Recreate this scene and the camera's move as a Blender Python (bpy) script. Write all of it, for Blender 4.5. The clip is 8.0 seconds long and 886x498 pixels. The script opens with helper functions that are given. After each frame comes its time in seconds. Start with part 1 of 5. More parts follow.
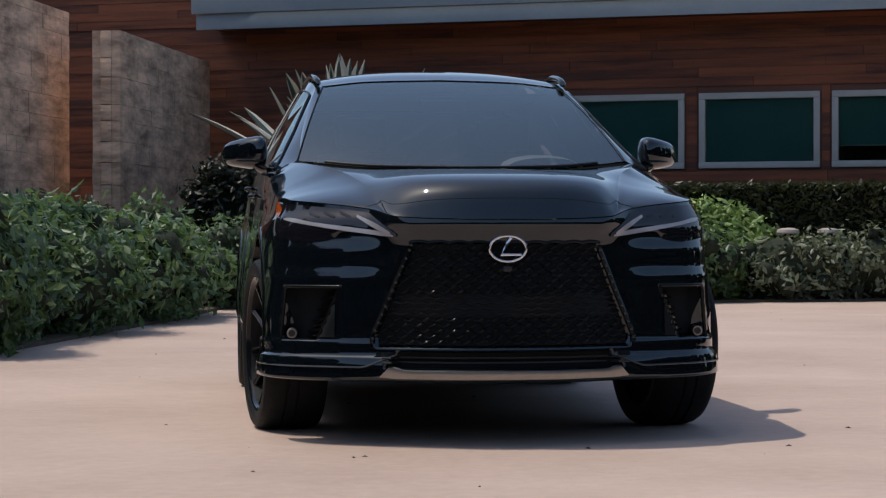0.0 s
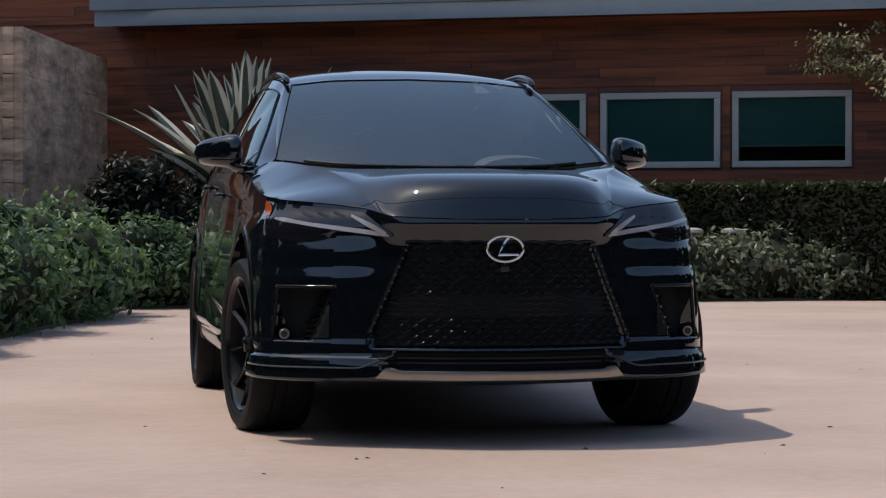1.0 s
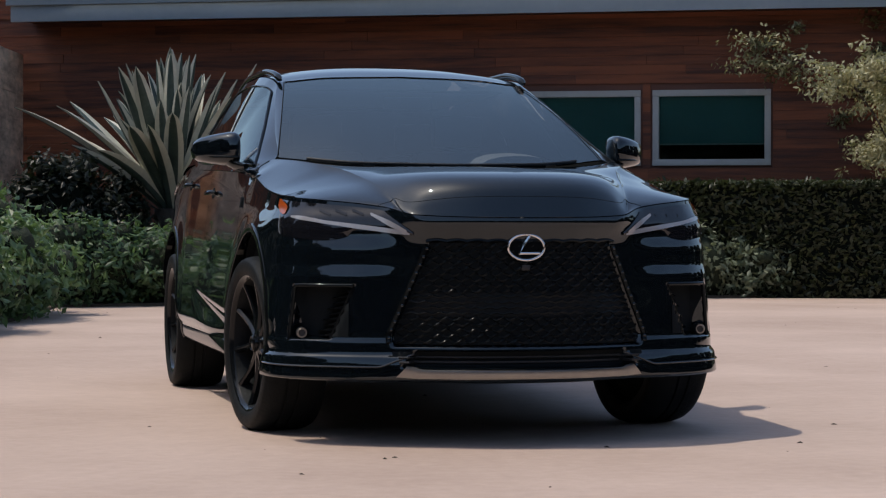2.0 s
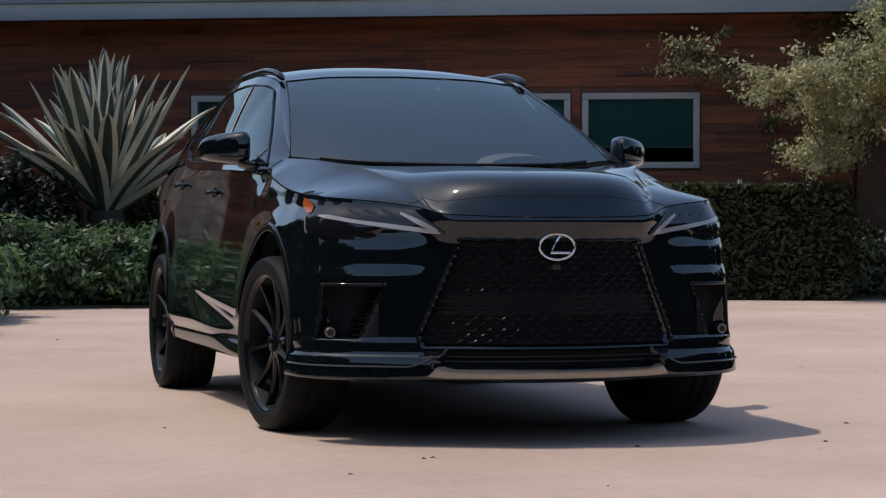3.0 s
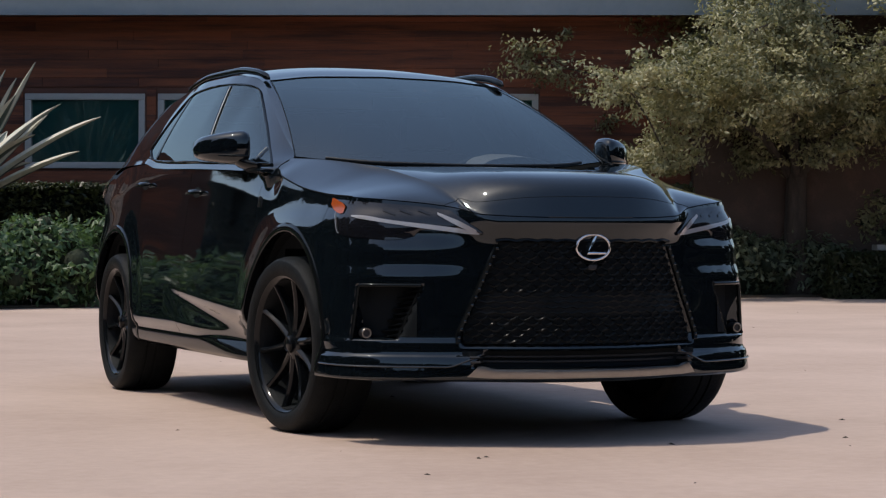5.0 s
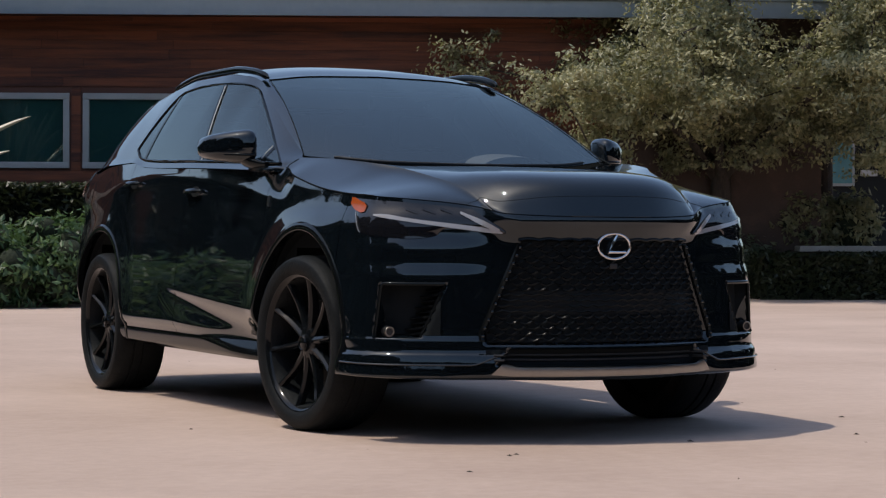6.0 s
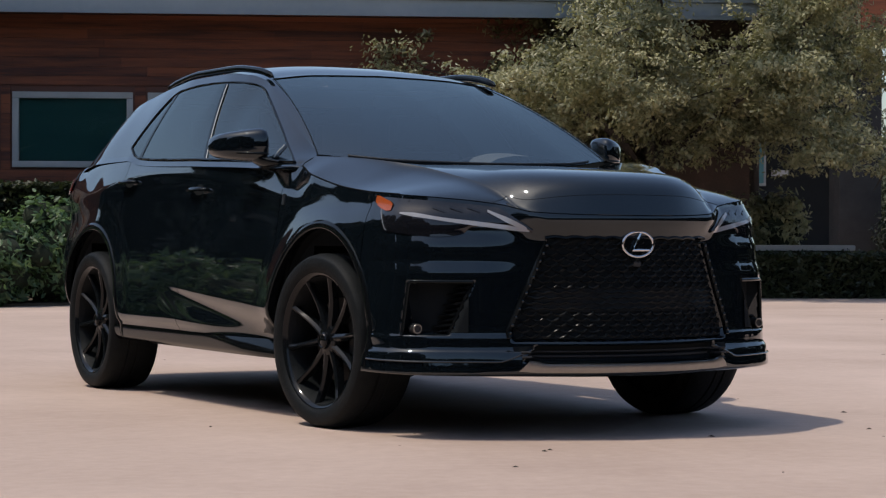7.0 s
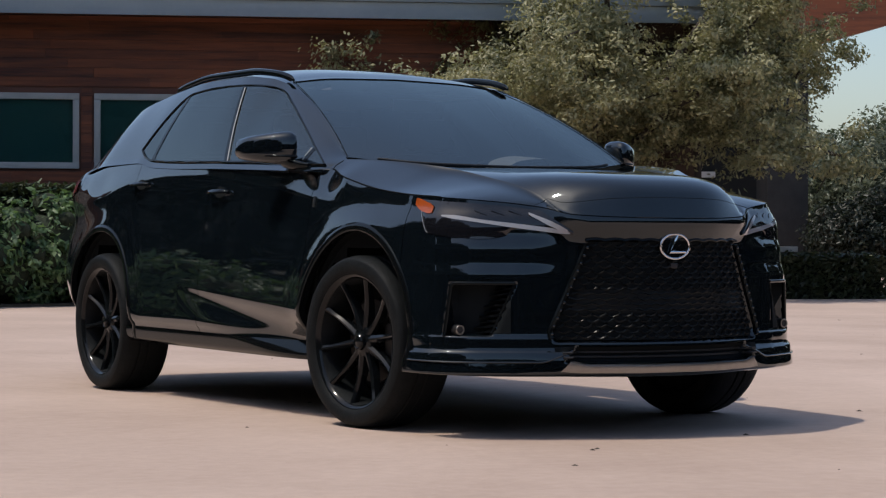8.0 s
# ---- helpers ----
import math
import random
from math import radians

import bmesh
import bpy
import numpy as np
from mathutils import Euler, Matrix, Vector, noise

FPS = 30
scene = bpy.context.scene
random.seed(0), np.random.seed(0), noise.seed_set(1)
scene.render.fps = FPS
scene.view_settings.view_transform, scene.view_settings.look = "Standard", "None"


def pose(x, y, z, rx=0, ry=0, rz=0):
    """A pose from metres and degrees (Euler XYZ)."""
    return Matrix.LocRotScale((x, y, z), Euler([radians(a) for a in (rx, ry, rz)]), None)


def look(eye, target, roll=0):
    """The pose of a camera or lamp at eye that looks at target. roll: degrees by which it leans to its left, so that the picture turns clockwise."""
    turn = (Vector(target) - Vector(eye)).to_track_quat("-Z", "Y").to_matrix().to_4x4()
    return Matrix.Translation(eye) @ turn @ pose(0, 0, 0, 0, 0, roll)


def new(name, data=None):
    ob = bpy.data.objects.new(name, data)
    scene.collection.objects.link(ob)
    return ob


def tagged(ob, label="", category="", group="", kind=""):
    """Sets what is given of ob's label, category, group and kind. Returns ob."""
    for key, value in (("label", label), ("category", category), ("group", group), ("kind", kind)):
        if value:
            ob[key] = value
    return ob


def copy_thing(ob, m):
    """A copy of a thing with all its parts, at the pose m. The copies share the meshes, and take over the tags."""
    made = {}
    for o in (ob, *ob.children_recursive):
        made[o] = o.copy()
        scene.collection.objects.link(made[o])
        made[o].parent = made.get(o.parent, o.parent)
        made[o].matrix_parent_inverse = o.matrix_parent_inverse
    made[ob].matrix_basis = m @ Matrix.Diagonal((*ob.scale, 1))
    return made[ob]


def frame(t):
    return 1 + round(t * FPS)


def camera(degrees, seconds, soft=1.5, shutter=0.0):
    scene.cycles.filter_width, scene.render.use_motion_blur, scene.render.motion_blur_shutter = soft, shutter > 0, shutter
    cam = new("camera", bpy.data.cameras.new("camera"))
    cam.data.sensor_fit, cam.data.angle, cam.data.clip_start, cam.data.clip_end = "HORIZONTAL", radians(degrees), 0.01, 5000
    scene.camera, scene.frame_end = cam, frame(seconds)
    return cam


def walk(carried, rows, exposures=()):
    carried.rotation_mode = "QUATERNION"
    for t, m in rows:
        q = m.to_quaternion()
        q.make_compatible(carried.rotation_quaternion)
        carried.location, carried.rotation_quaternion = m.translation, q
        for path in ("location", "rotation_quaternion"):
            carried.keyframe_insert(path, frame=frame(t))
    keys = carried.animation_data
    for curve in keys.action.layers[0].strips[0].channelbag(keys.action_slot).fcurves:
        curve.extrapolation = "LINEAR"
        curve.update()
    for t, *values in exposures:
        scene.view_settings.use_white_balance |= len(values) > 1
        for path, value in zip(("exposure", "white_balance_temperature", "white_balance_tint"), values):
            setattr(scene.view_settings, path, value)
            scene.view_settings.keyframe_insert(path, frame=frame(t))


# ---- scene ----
cam = camera(22.9, 8.0, 1.25)
PATH = [
    (0, (-1.207, -10.749, 0.807), (-0.979, -8.762, 0.795), -0.1),
    (0.5, (-1.46, -10.698, 0.81), (-1.167, -8.72, 0.798), -0.0),
    (1, (-1.702, -10.633, 0.811), (-1.352, -8.664, 0.798), -0.0),
    (1.5, (-1.958, -10.566, 0.82), (-1.553, -8.607, 0.805), 0.0),
    (3, (-2.73, -10.344, 0.798), (-2.178, -8.422, 0.786), 0.1),
    (3.5, (-2.984, -10.25, 0.799), (-2.38, -8.343, 0.788), 0.1),
    (4, (-3.229, -10.177, 0.807), (-2.574, -8.287, 0.795), 0.1),
    (4.5, (-3.483, -10.103, 0.803), (-2.776, -8.232, 0.791), 0.1),
    (6, (-4.228, -9.855, 0.787), (-3.378, -8.045, 0.777), 0.2),
    (6.5, (-4.475, -9.774, 0.78), (-3.58, -7.985, 0.771), 0.2),
    (7, (-4.728, -9.694, 0.779), (-3.791, -7.927, 0.769), 0.2),
    (7.5, (-4.982, -9.616, 0.783), (-4.009, -7.869, 0.773), 0.1),
    (8, (-5.243, -9.536, 0.783), (-4.233, -7.81, 0.774), 0.2),
]
walk(cam, [(t, look(eye, target, roll)) for t, eye, target, roll in PATH])

# ---- light ----
SUN = Vector((-0.46, 0.14, 1.0)).normalized()
world = bpy.data.worlds.new("sky")
scene.world = world
world.use_nodes = True
sky = world.node_tree.nodes.new("ShaderNodeTexSky")
sky.sky_type, sky.sun_disc = "NISHITA", False
sky.dust_density = 1.7
sky.sun_elevation, sky.sun_rotation = math.asin(SUN.z), math.atan2(SUN.x, SUN.y)
world.node_tree.links.new(sky.outputs[0], world.node_tree.nodes["Background"].inputs[0])
world.node_tree.nodes["Background"].inputs[1].default_value = 0.15
sun = new("sun", bpy.data.lights.new("sun", "SUN"))
sun.data.energy, sun.data.angle, sun.data.color = 2.55, radians(0.5), (1.0, 0.91, 0.80)
sun.matrix_basis = look(SUN * 30, (0, 0, 0))
scene.view_settings.exposure = 0.0


# ---- materials ----
def material(name, base, rough=0.5, metal=0.0, coat=0.0, second=None, scale=8.0, fine=60.0, bump=0.0, stretch=(1, 1, 1), spread=0.0, spec=0.5, detail=6.0):
    """A surface with variation at two scales; spread: how far repeats differ from each other."""
    m = bpy.data.materials.new(name)
    m.use_nodes = True
    nt = m.node_tree
    b = nt.nodes["Principled BSDF"]
    b.inputs["Base Color"].default_value = (*base, 1)
    b.inputs["Roughness"].default_value = rough
    b.inputs["Metallic"].default_value = metal
    b.inputs["Coat Weight"].default_value = coat
    b.inputs["Coat Roughness"].default_value = 0.02
    b.inputs["Specular IOR Level"].default_value = spec
    if second is None and not bump:
        return m
    co = nt.nodes.new("ShaderNodeTexCoord")
    mp = nt.nodes.new("ShaderNodeMapping")
    mp.inputs["Scale"].default_value = stretch
    nt.links.new(co.outputs["Object"], mp.inputs[0])
    n1, n2 = nt.nodes.new("ShaderNodeTexNoise"), nt.nodes.new("ShaderNodeTexNoise")
    for n, sc in ((n1, scale), (n2, fine)):
        n.inputs["Scale"].default_value, n.inputs["Detail"].default_value, n.inputs["Roughness"].default_value = sc, detail, 0.6
        nt.links.new(mp.outputs[0], n.inputs["Vector"])
    if second is not None:
        add = nt.nodes.new("ShaderNodeMath")
        add.operation = "MULTIPLY_ADD"
        nt.links.new(n2.outputs[0], add.inputs[0])
        add.inputs[1].default_value = 0.4
        nt.links.new(n1.outputs[0], add.inputs[2])
        ramp = nt.nodes.new("ShaderNodeValToRGB")
        ramp.color_ramp.elements[0].position, ramp.color_ramp.elements[1].position = 0.5, 0.9
        ramp.color_ramp.elements[0].color, ramp.color_ramp.elements[1].color = (*base, 1), (*second, 1)
        out = add.outputs[0]
        if spread:
            info = nt.nodes.new("ShaderNodeObjectInfo")
            ma = nt.nodes.new("ShaderNodeMath")
            ma.operation = "MULTIPLY_ADD"
            nt.links.new(info.outputs["Random"], ma.inputs[0])
            ma.inputs[1].default_value = spread
            geo = nt.nodes.new("ShaderNodeNewGeometry")
            mb = nt.nodes.new("ShaderNodeMath")
            mb.operation = "MULTIPLY_ADD"
            nt.links.new(geo.outputs["Random Per Island"], mb.inputs[0])
            mb.inputs[1].default_value = spread
            nt.links.new(out, mb.inputs[2])
            nt.links.new(mb.outputs[0], ma.inputs[2])
            sub = nt.nodes.new("ShaderNodeMath")
            sub.operation = "SUBTRACT"
            nt.links.new(ma.outputs[0], sub.inputs[0])
            sub.inputs[1].default_value = spread
            out = sub.outputs[0]
        nt.links.new(out, ramp.inputs[0])
        nt.links.new(ramp.outputs[0], b.inputs["Base Color"])
        rr = nt.nodes.new("ShaderNodeMapRange")
        nt.links.new(n2.outputs[0], rr.inputs["Value"])
        rr.inputs["To Min"].default_value, rr.inputs["To Max"].default_value = rough * 0.85, min(1.0, rough * 1.15)
        nt.links.new(rr.outputs[0], b.inputs["Roughness"])
    if bump:
        bp = nt.nodes.new("ShaderNodeBump")
        bp.inputs["Strength"].default_value, bp.inputs["Distance"].default_value = bump, 0.02
        nt.links.new(n2.outputs[0], bp.inputs["Height"])
        nt.links.new(bp.outputs[0], b.inputs["Normal"])
    return m


def tinted(m, tint):
    """A coat whose gloss leans to a colour."""
    m.node_tree.nodes["Principled BSDF"].inputs["Specular Tint"].default_value = (*tint, 1)
    return m


def leaf_material(name, dark, light, scale=3.0, rough=0.45, spread=0.45):
    m = material(name, dark, rough, second=light, scale=scale, fine=25, spread=spread)
    b = m.node_tree.nodes["Principled BSDF"]
    tr = m.node_tree.nodes.new("ShaderNodeBsdfTranslucent")
    tr.inputs[0].default_value = (light[0] * 1.2, light[1] * 1.3, light[2], 1)
    mix = m.node_tree.nodes.new("ShaderNodeMixShader")
    mix.inputs[0].default_value = 0.25
    out = m.node_tree.nodes["Material Output"]
    m.node_tree.links.new(b.outputs[0], mix.inputs[1])
    m.node_tree.links.new(tr.outputs[0], mix.inputs[2])
    m.node_tree.links.new(mix.outputs[0], out.inputs[0])
    return m


def glass_material(name, tint, ior=1.5):
    """Thin tinted pane: what passes is tinted, and the gloss follows Fresnel."""
    m = bpy.data.materials.new(name)
    m.use_nodes = True
    nt = m.node_tree
    nt.nodes.remove(nt.nodes["Principled BSDF"])
    tr, gl = nt.nodes.new("ShaderNodeBsdfTransparent"), nt.nodes.new("ShaderNodeBsdfGlossy")
    fr, mix = nt.nodes.new("ShaderNodeFresnel"), nt.nodes.new("ShaderNodeMixShader")
    tr.inputs[0].default_value = (*tint, 1)
    gl.inputs["Color"].default_value, gl.inputs["Roughness"].default_value = (0.93, 1.0, 0.97, 1), 0.01
    fr.inputs["IOR"].default_value = ior
    nt.links.new(fr.outputs[0], mix.inputs[0])
    nt.links.new(tr.outputs[0], mix.inputs[1])
    nt.links.new(gl.outputs[0], mix.inputs[2])
    nt.links.new(mix.outputs[0], nt.nodes["Material Output"].inputs[0])
    return m


M = {
    "ground": material("pale_concrete", (0.41, 0.305, 0.245), 0.9, second=(0.55, 0.425, 0.355), scale=0.45, fine=14, bump=0.25),
    "soil": material("dry_soil", (0.06, 0.045, 0.03), 0.95, second=(0.12, 0.09, 0.06), scale=4, fine=40, bump=0.6),
    "redwood": material("redwood_board", (0.058, 0.016, 0.009), 0.62, second=(0.235, 0.068, 0.025), scale=1.6, fine=9, bump=0.15, stretch=(0.5, 6, 9), spread=0.28),
    "soffit": material("dark_soffit", (0.08, 0.03, 0.018), 0.6, second=(0.14, 0.05, 0.03), scale=2, fine=18, bump=0.1, stretch=(0.4, 5, 5)),
    "fascia": material("blue_grey_fascia", (0.20, 0.25, 0.29), 0.5, second=(0.25, 0.30, 0.34), scale=0.8, fine=12, bump=0.03),
    "roofing": material("roof_membrane", (0.14, 0.14, 0.14), 0.9, second=(0.2, 0.2, 0.2), scale=2, fine=30, bump=0.2),
    "frame": material("grey_window_frame", (0.36, 0.37, 0.36), 0.5, second=(0.42, 0.43, 0.42), scale=3, fine=30),
    # teal also carries the sky and greenery reflected in the panes
    "blind": material("teal_blind_with_reflection", (0.10, 0.24, 0.25), 0.8, second=(0.13, 0.29, 0.29), scale=2, fine=60),
    "hem": material("pale_hem", (0.4, 0.42, 0.4), 0.7),
    # near-black: the darkness of unlit interiors is put into the colour
    "unlit_room": material("unlit_interior", (0.010, 0.011, 0.011), 0.9, second=(0.016, 0.017, 0.016), scale=2, fine=20),
    "stone": material("rough_stone", (0.27, 0.175, 0.12), 0.9, second=(0.92, 0.65, 0.46), scale=4.5, fine=17, bump=0.45, spread=0.05, detail=4.0, stretch=(0.3, 0.3, 1)),
    "mortar": material("mortar", (0.34, 0.24, 0.18), 0.95, second=(0.46, 0.34, 0.26), scale=6, fine=50, bump=0.5),
    "brick": material("brown_brick", (0.075, 0.050, 0.038), 0.85, second=(0.14, 0.092, 0.07), scale=3, fine=30, bump=0.4, spread=0.3),
    # column colour lowered to hold the shade under the eave
    "column": material("shaded_column", (0.020, 0.020, 0.019), 0.85, second=(0.036, 0.035, 0.033), scale=3, fine=20, bump=0.4),
    "plaster": material("pale_plaster", (0.55, 0.53, 0.50), 0.85, second=(0.62, 0.60, 0.57), scale=2, fine=30, bump=0.1),
    "cap": material("planter_cap", (0.42, 0.37, 0.32), 0.8, second=(0.52, 0.46, 0.40), scale=3, fine=30, bump=0.2),
    "bark": material("grey_bark", (0.035, 0.028, 0.022), 0.9, second=(0.09, 0.07, 0.055), scale=5, fine=30, bump=0.9, stretch=(3, 3, 0.6)),
    "hedge": leaf_material("hedge_leaf", (0.040, 0.085, 0.036), (0.17, 0.26, 0.105)),
    "bush": leaf_material("bright_bush_leaf", (0.08, 0.16, 0.04), (0.26, 0.37, 0.12)),
    "sage": leaf_material("grey_green_leaf", (0.075, 0.10, 0.058), (0.19, 0.215, 0.135)),
    # next two leaf colours are darkened to carry the shade of unlit sides
    "box": leaf_material("shaded_hedge_leaf", (0.008, 0.015, 0.007), (0.046, 0.057, 0.024)),
    "evergreen": leaf_material("shaded_evergreen_leaf", (0.006, 0.011, 0.006), (0.014, 0.022, 0.011)),
    "oak": leaf_material("olive_leaf", (0.027, 0.046, 0.024), (0.37, 0.345, 0.185), scale=1.6, spread=0.25),
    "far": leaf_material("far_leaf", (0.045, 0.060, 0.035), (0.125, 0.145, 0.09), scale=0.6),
    # two near-black colours that stand for the shade inside foliage
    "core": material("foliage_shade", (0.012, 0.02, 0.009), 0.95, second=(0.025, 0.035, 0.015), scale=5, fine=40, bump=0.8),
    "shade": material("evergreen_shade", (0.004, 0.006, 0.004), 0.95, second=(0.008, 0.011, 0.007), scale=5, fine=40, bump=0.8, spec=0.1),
    "agave": material("agave_green", (0.020, 0.038, 0.032), 0.45, second=(0.065, 0.095, 0.08), scale=3, fine=20, bump=0.1, stretch=(1, 1, 0.3)),
    "margin": material("agave_cream", (0.44, 0.43, 0.34), 0.5, second=(0.62, 0.60, 0.49), scale=4, fine=25),
    "brass": material("path_light_metal", (0.42, 0.37, 0.33), 0.5, 0.1, second=(0.52, 0.47, 0.42), scale=9, fine=50),
    # car
    "paint": tinted(material("black_car_paint", (0.0032, 0.0054, 0.0076), 0.035, 0.0, coat=0.55, spec=0.5, second=(0.0038, 0.0064, 0.0090), scale=30, fine=400), (0.80, 0.93, 1.0)),
    "gloss": tinted(material("gloss_black", (0.0045, 0.0055, 0.0065), 0.08, spec=0.2), (0.8, 0.97, 1.0)),
    "weave": material("black_grille_weave", (0.008, 0.0105, 0.0115), 0.30, spec=0.12, second=(0.011, 0.0135, 0.0145), scale=20, fine=150),
    "matte": material("black_plastic", (0.014, 0.014, 0.015), 0.55, second=(0.02, 0.02, 0.021), scale=20, fine=200, bump=0.1),
    "gap": material("black_gap", (0.009, 0.0115, 0.013), 0.9, spec=0.12),
    "chrome": material("chrome", (0.75, 0.75, 0.76), 0.12, 1.0),
    "silver": material("satin_silver", (0.27, 0.26, 0.25), 0.30, 1.0, second=(0.31, 0.30, 0.28), scale=30, fine=300),
    "rubber": material("tyre_rubber", (0.0075, 0.0095, 0.0105), 0.55, second=(0.013, 0.015, 0.0165), scale=12, fine=90, bump=0.25, spec=0.1),
    "rim": material("black_rim", (0.006, 0.0075, 0.009), 0.12, 0.0, spec=0.3),
    "disc": material("brake_steel", (0.05, 0.048, 0.046), 0.45, 1.0, second=(0.07, 0.068, 0.066), scale=30, fine=200),
    "lens": material("smoked_lens", (0.008, 0.009, 0.012), 0.05, coat=0.35),
    "drl": material("white_light_bar", (0.30, 0.31, 0.33), 0.15, coat=0.8),
    "amber": material("amber_lens", (0.36, 0.070, 0.010), 0.2, coat=0.25),
    "red": material("red_lens", (0.12, 0.006, 0.006), 0.12, coat=0.8),
    "leather": material("dark_leather", (0.015, 0.014, 0.014), 0.6, second=(0.024, 0.022, 0.021), scale=10, fine=90, bump=0.2),
    "trim": material("grey_cabin_trim", (0.42, 0.42, 0.42), 0.6, second=(0.50, 0.50, 0.50), scale=12, fine=120, bump=0.1),
    "dash": material("dashboard", (0.03, 0.03, 0.032), 0.5, second=(0.04, 0.04, 0.042), scale=12, fine=120, bump=0.1),
    "windscreen": glass_material("windscreen_glass", (0.24, 0.28, 0.31), 2.5),
    "side_glass": glass_material("side_window_glass", (0.24, 0.28, 0.31), 1.9),
    "privacy": glass_material("privacy_glass", (0.08, 0.09, 0.10), 1.75),
    "pane": glass_material("window_glass", (0.68, 0.76, 0.75), 1.5),
}


# ---- mesh helpers ----
def mesh(name, verts, faces, mats, smooth=40, which=None):
    me = bpy.data.meshes.new(name)
    me.from_pydata([tuple(v) for v in verts], [], [tuple(f) for f in faces])
    for m in mats if isinstance(mats, (list, tuple)) else [mats]:
        me.materials.append(m)
    if which is not None:
        me.polygons.foreach_set("material_index", which)
    if smooth:
        me.polygons.foreach_set("use_smooth", [True] * len(me.polygons))
        if smooth < 180:
            me.set_sharp_from_angle(angle=radians(smooth))
    me.update()
    return me


def part(name, me, parent, label="", m=None):
    ob = new(name, me)
    ob.parent = parent
    if m is not None:
        ob.matrix_basis = m
    return tagged(ob, label) if label else ob


def thing(name, label, category, m=None, group="", kind="", data=None):
    ob = new(name, data)
    if m is not None:
        ob.matrix_basis = m
    return tagged(ob, label, category, group, kind)


def grid(fn, us, vs):
    V = [fn(u, v) for u in us for v in vs]
    n = len(vs)
    F = [(i * n + j, (i + 1) * n + j, (i + 1) * n + j + 1, i * n + j + 1) for i in range(len(us) - 1) for j in range(n - 1)]
    return V, F


def box(x0, x1, y0, y1, z0, z1, bevel=0.0):
    """Verts and faces of a box, with its edges chamfered where bevel is given."""
    bm = bmesh.new()
    bmesh.ops.create_cube(bm, size=1)
    for v in bm.verts:
        v.co = Vector(((x0 + x1) / 2 + v.co.x * (x1 - x0), (y0 + y1) / 2 + v.co.y * (y1 - y0), (z0 + z1) / 2 + v.co.z * (z1 - z0)))
    if bevel:
        bmesh.ops.bevel(bm, geom=bm.edges[:], offset=bevel, segments=2, profile=0.6, affect="EDGES")
    bm.verts.index_update()
    V, F = [v.co.copy() for v in bm.verts], [[v.index for v in f.verts] for f in bm.faces]
    bm.free()
    return V, F


def joined(*lots):
    V, F = [], []
    for v, f in lots:
        k = len(V)
        V += list(v)
        F += [[i + k for i in q] for q in f]
    return V, F


def tube(points, radius, sides=6, closed=False, flat=1.0):
    """A rod along points; radius may be a number or one for each point."""
    P = [Vector(p) for p in points]
    n = len(P)
    V, F = [], []
    side = None
    for i, p in enumerate(P):
        a, b = (P[(i - 1) % n], P[(i + 1) % n]) if closed else (P[max(i - 1, 0)], P[min(i + 1, n - 1)])
        d = (b - a).normalized()
        if side is None:
            side = d.orthogonal().normalized()
        side = (side - d * side.dot(d)).normalized()
        up = d.cross(side)
        r = radius[i] if isinstance(radius, (list, tuple)) else radius
        V += [p + side * (r * math.cos(k * math.tau / sides)) + up * (r * flat * math.sin(k * math.tau / sides)) for k in range(sides)]
    for i in range(n if closed else n - 1):
        j = (i + 1) % n
        F += [(i * sides + k, i * sides + (k + 1) % sides, j * sides + (k + 1) % sides, j * sides + k) for k in range(sides)]
    if not closed:
        F += [tuple(range(sides))[::-1], tuple(range((n - 1) * sides, n * sides))]
    return V, F


def line(knots):
    """A smooth monotone curve through (t, value...) knots."""
    T = np.array([k[0] for k in knots], float)
    Y = np.array([k[1:] for k in knots], float)
    h = np.diff(T)[:, None]
    d = np.diff(Y, axis=0) / h
    m = np.zeros_like(Y)
    m[0], m[-1] = d[0], d[-1]
    for i in range(1, len(T) - 1):
        w1, w2 = 2 * h[i] + h[i - 1], h[i] + 2 * h[i - 1]
        ok = d[i - 1] * d[i] > 0
        with np.errstate(divide="ignore", invalid="ignore"):
            m[i] = np.where(ok, (w1 + w2) / (w1 / d[i - 1] + w2 / d[i]), 0)

    def at(t):
        t = min(max(t, T[0]), T[-1])
        i = min(int(np.searchsorted(T, t, "right")) - 1, len(T) - 2)
        k = T[i + 1] - T[i]
        u = (t - T[i]) / k
        r = (2 * u**3 - 3 * u**2 + 1) * Y[i] + (u**3 - 2 * u**2 + u) * k * m[i] + (3 * u**2 - 2 * u**3) * Y[i + 1] + (u**3 - u**2) * k * m[i + 1]
        return float(r[0]) if len(r) == 1 else r
    return at


def lerp(a, b, t):
    return a + (b - a) * t


def step(a, b, x):
    t = min(max((x - a) / (b - a), 0.0), 1.0)
    return t * t * (3 - 2 * t)


# ---- ground ----
def dip(x, y):
    """The forecourt falls a little under the car."""
    k = math.exp(-((x / 4.5) ** 2)) if abs(x) < 12 else 0.0
    return -k * (0.010 * math.exp(-(((y + 1.4) / 2.0) ** 2)) + 0.022 * math.exp(-(((y - 1.7) / 1.6) ** 2)))


def build_ground():
    near = [-12 + 0.5 * i for i in range(49)]
    xs = [-400, -150, -60, -25] + near + [25, 60, 150, 400]
    V, F = grid(lambda u, v: (u, v, dip(u, v)), xs, xs)
    thing("ground", "pale tan concrete forecourt with faint stains and specks", "ground", kind="structure", data=mesh("ground", V, F, M["ground"], 180))


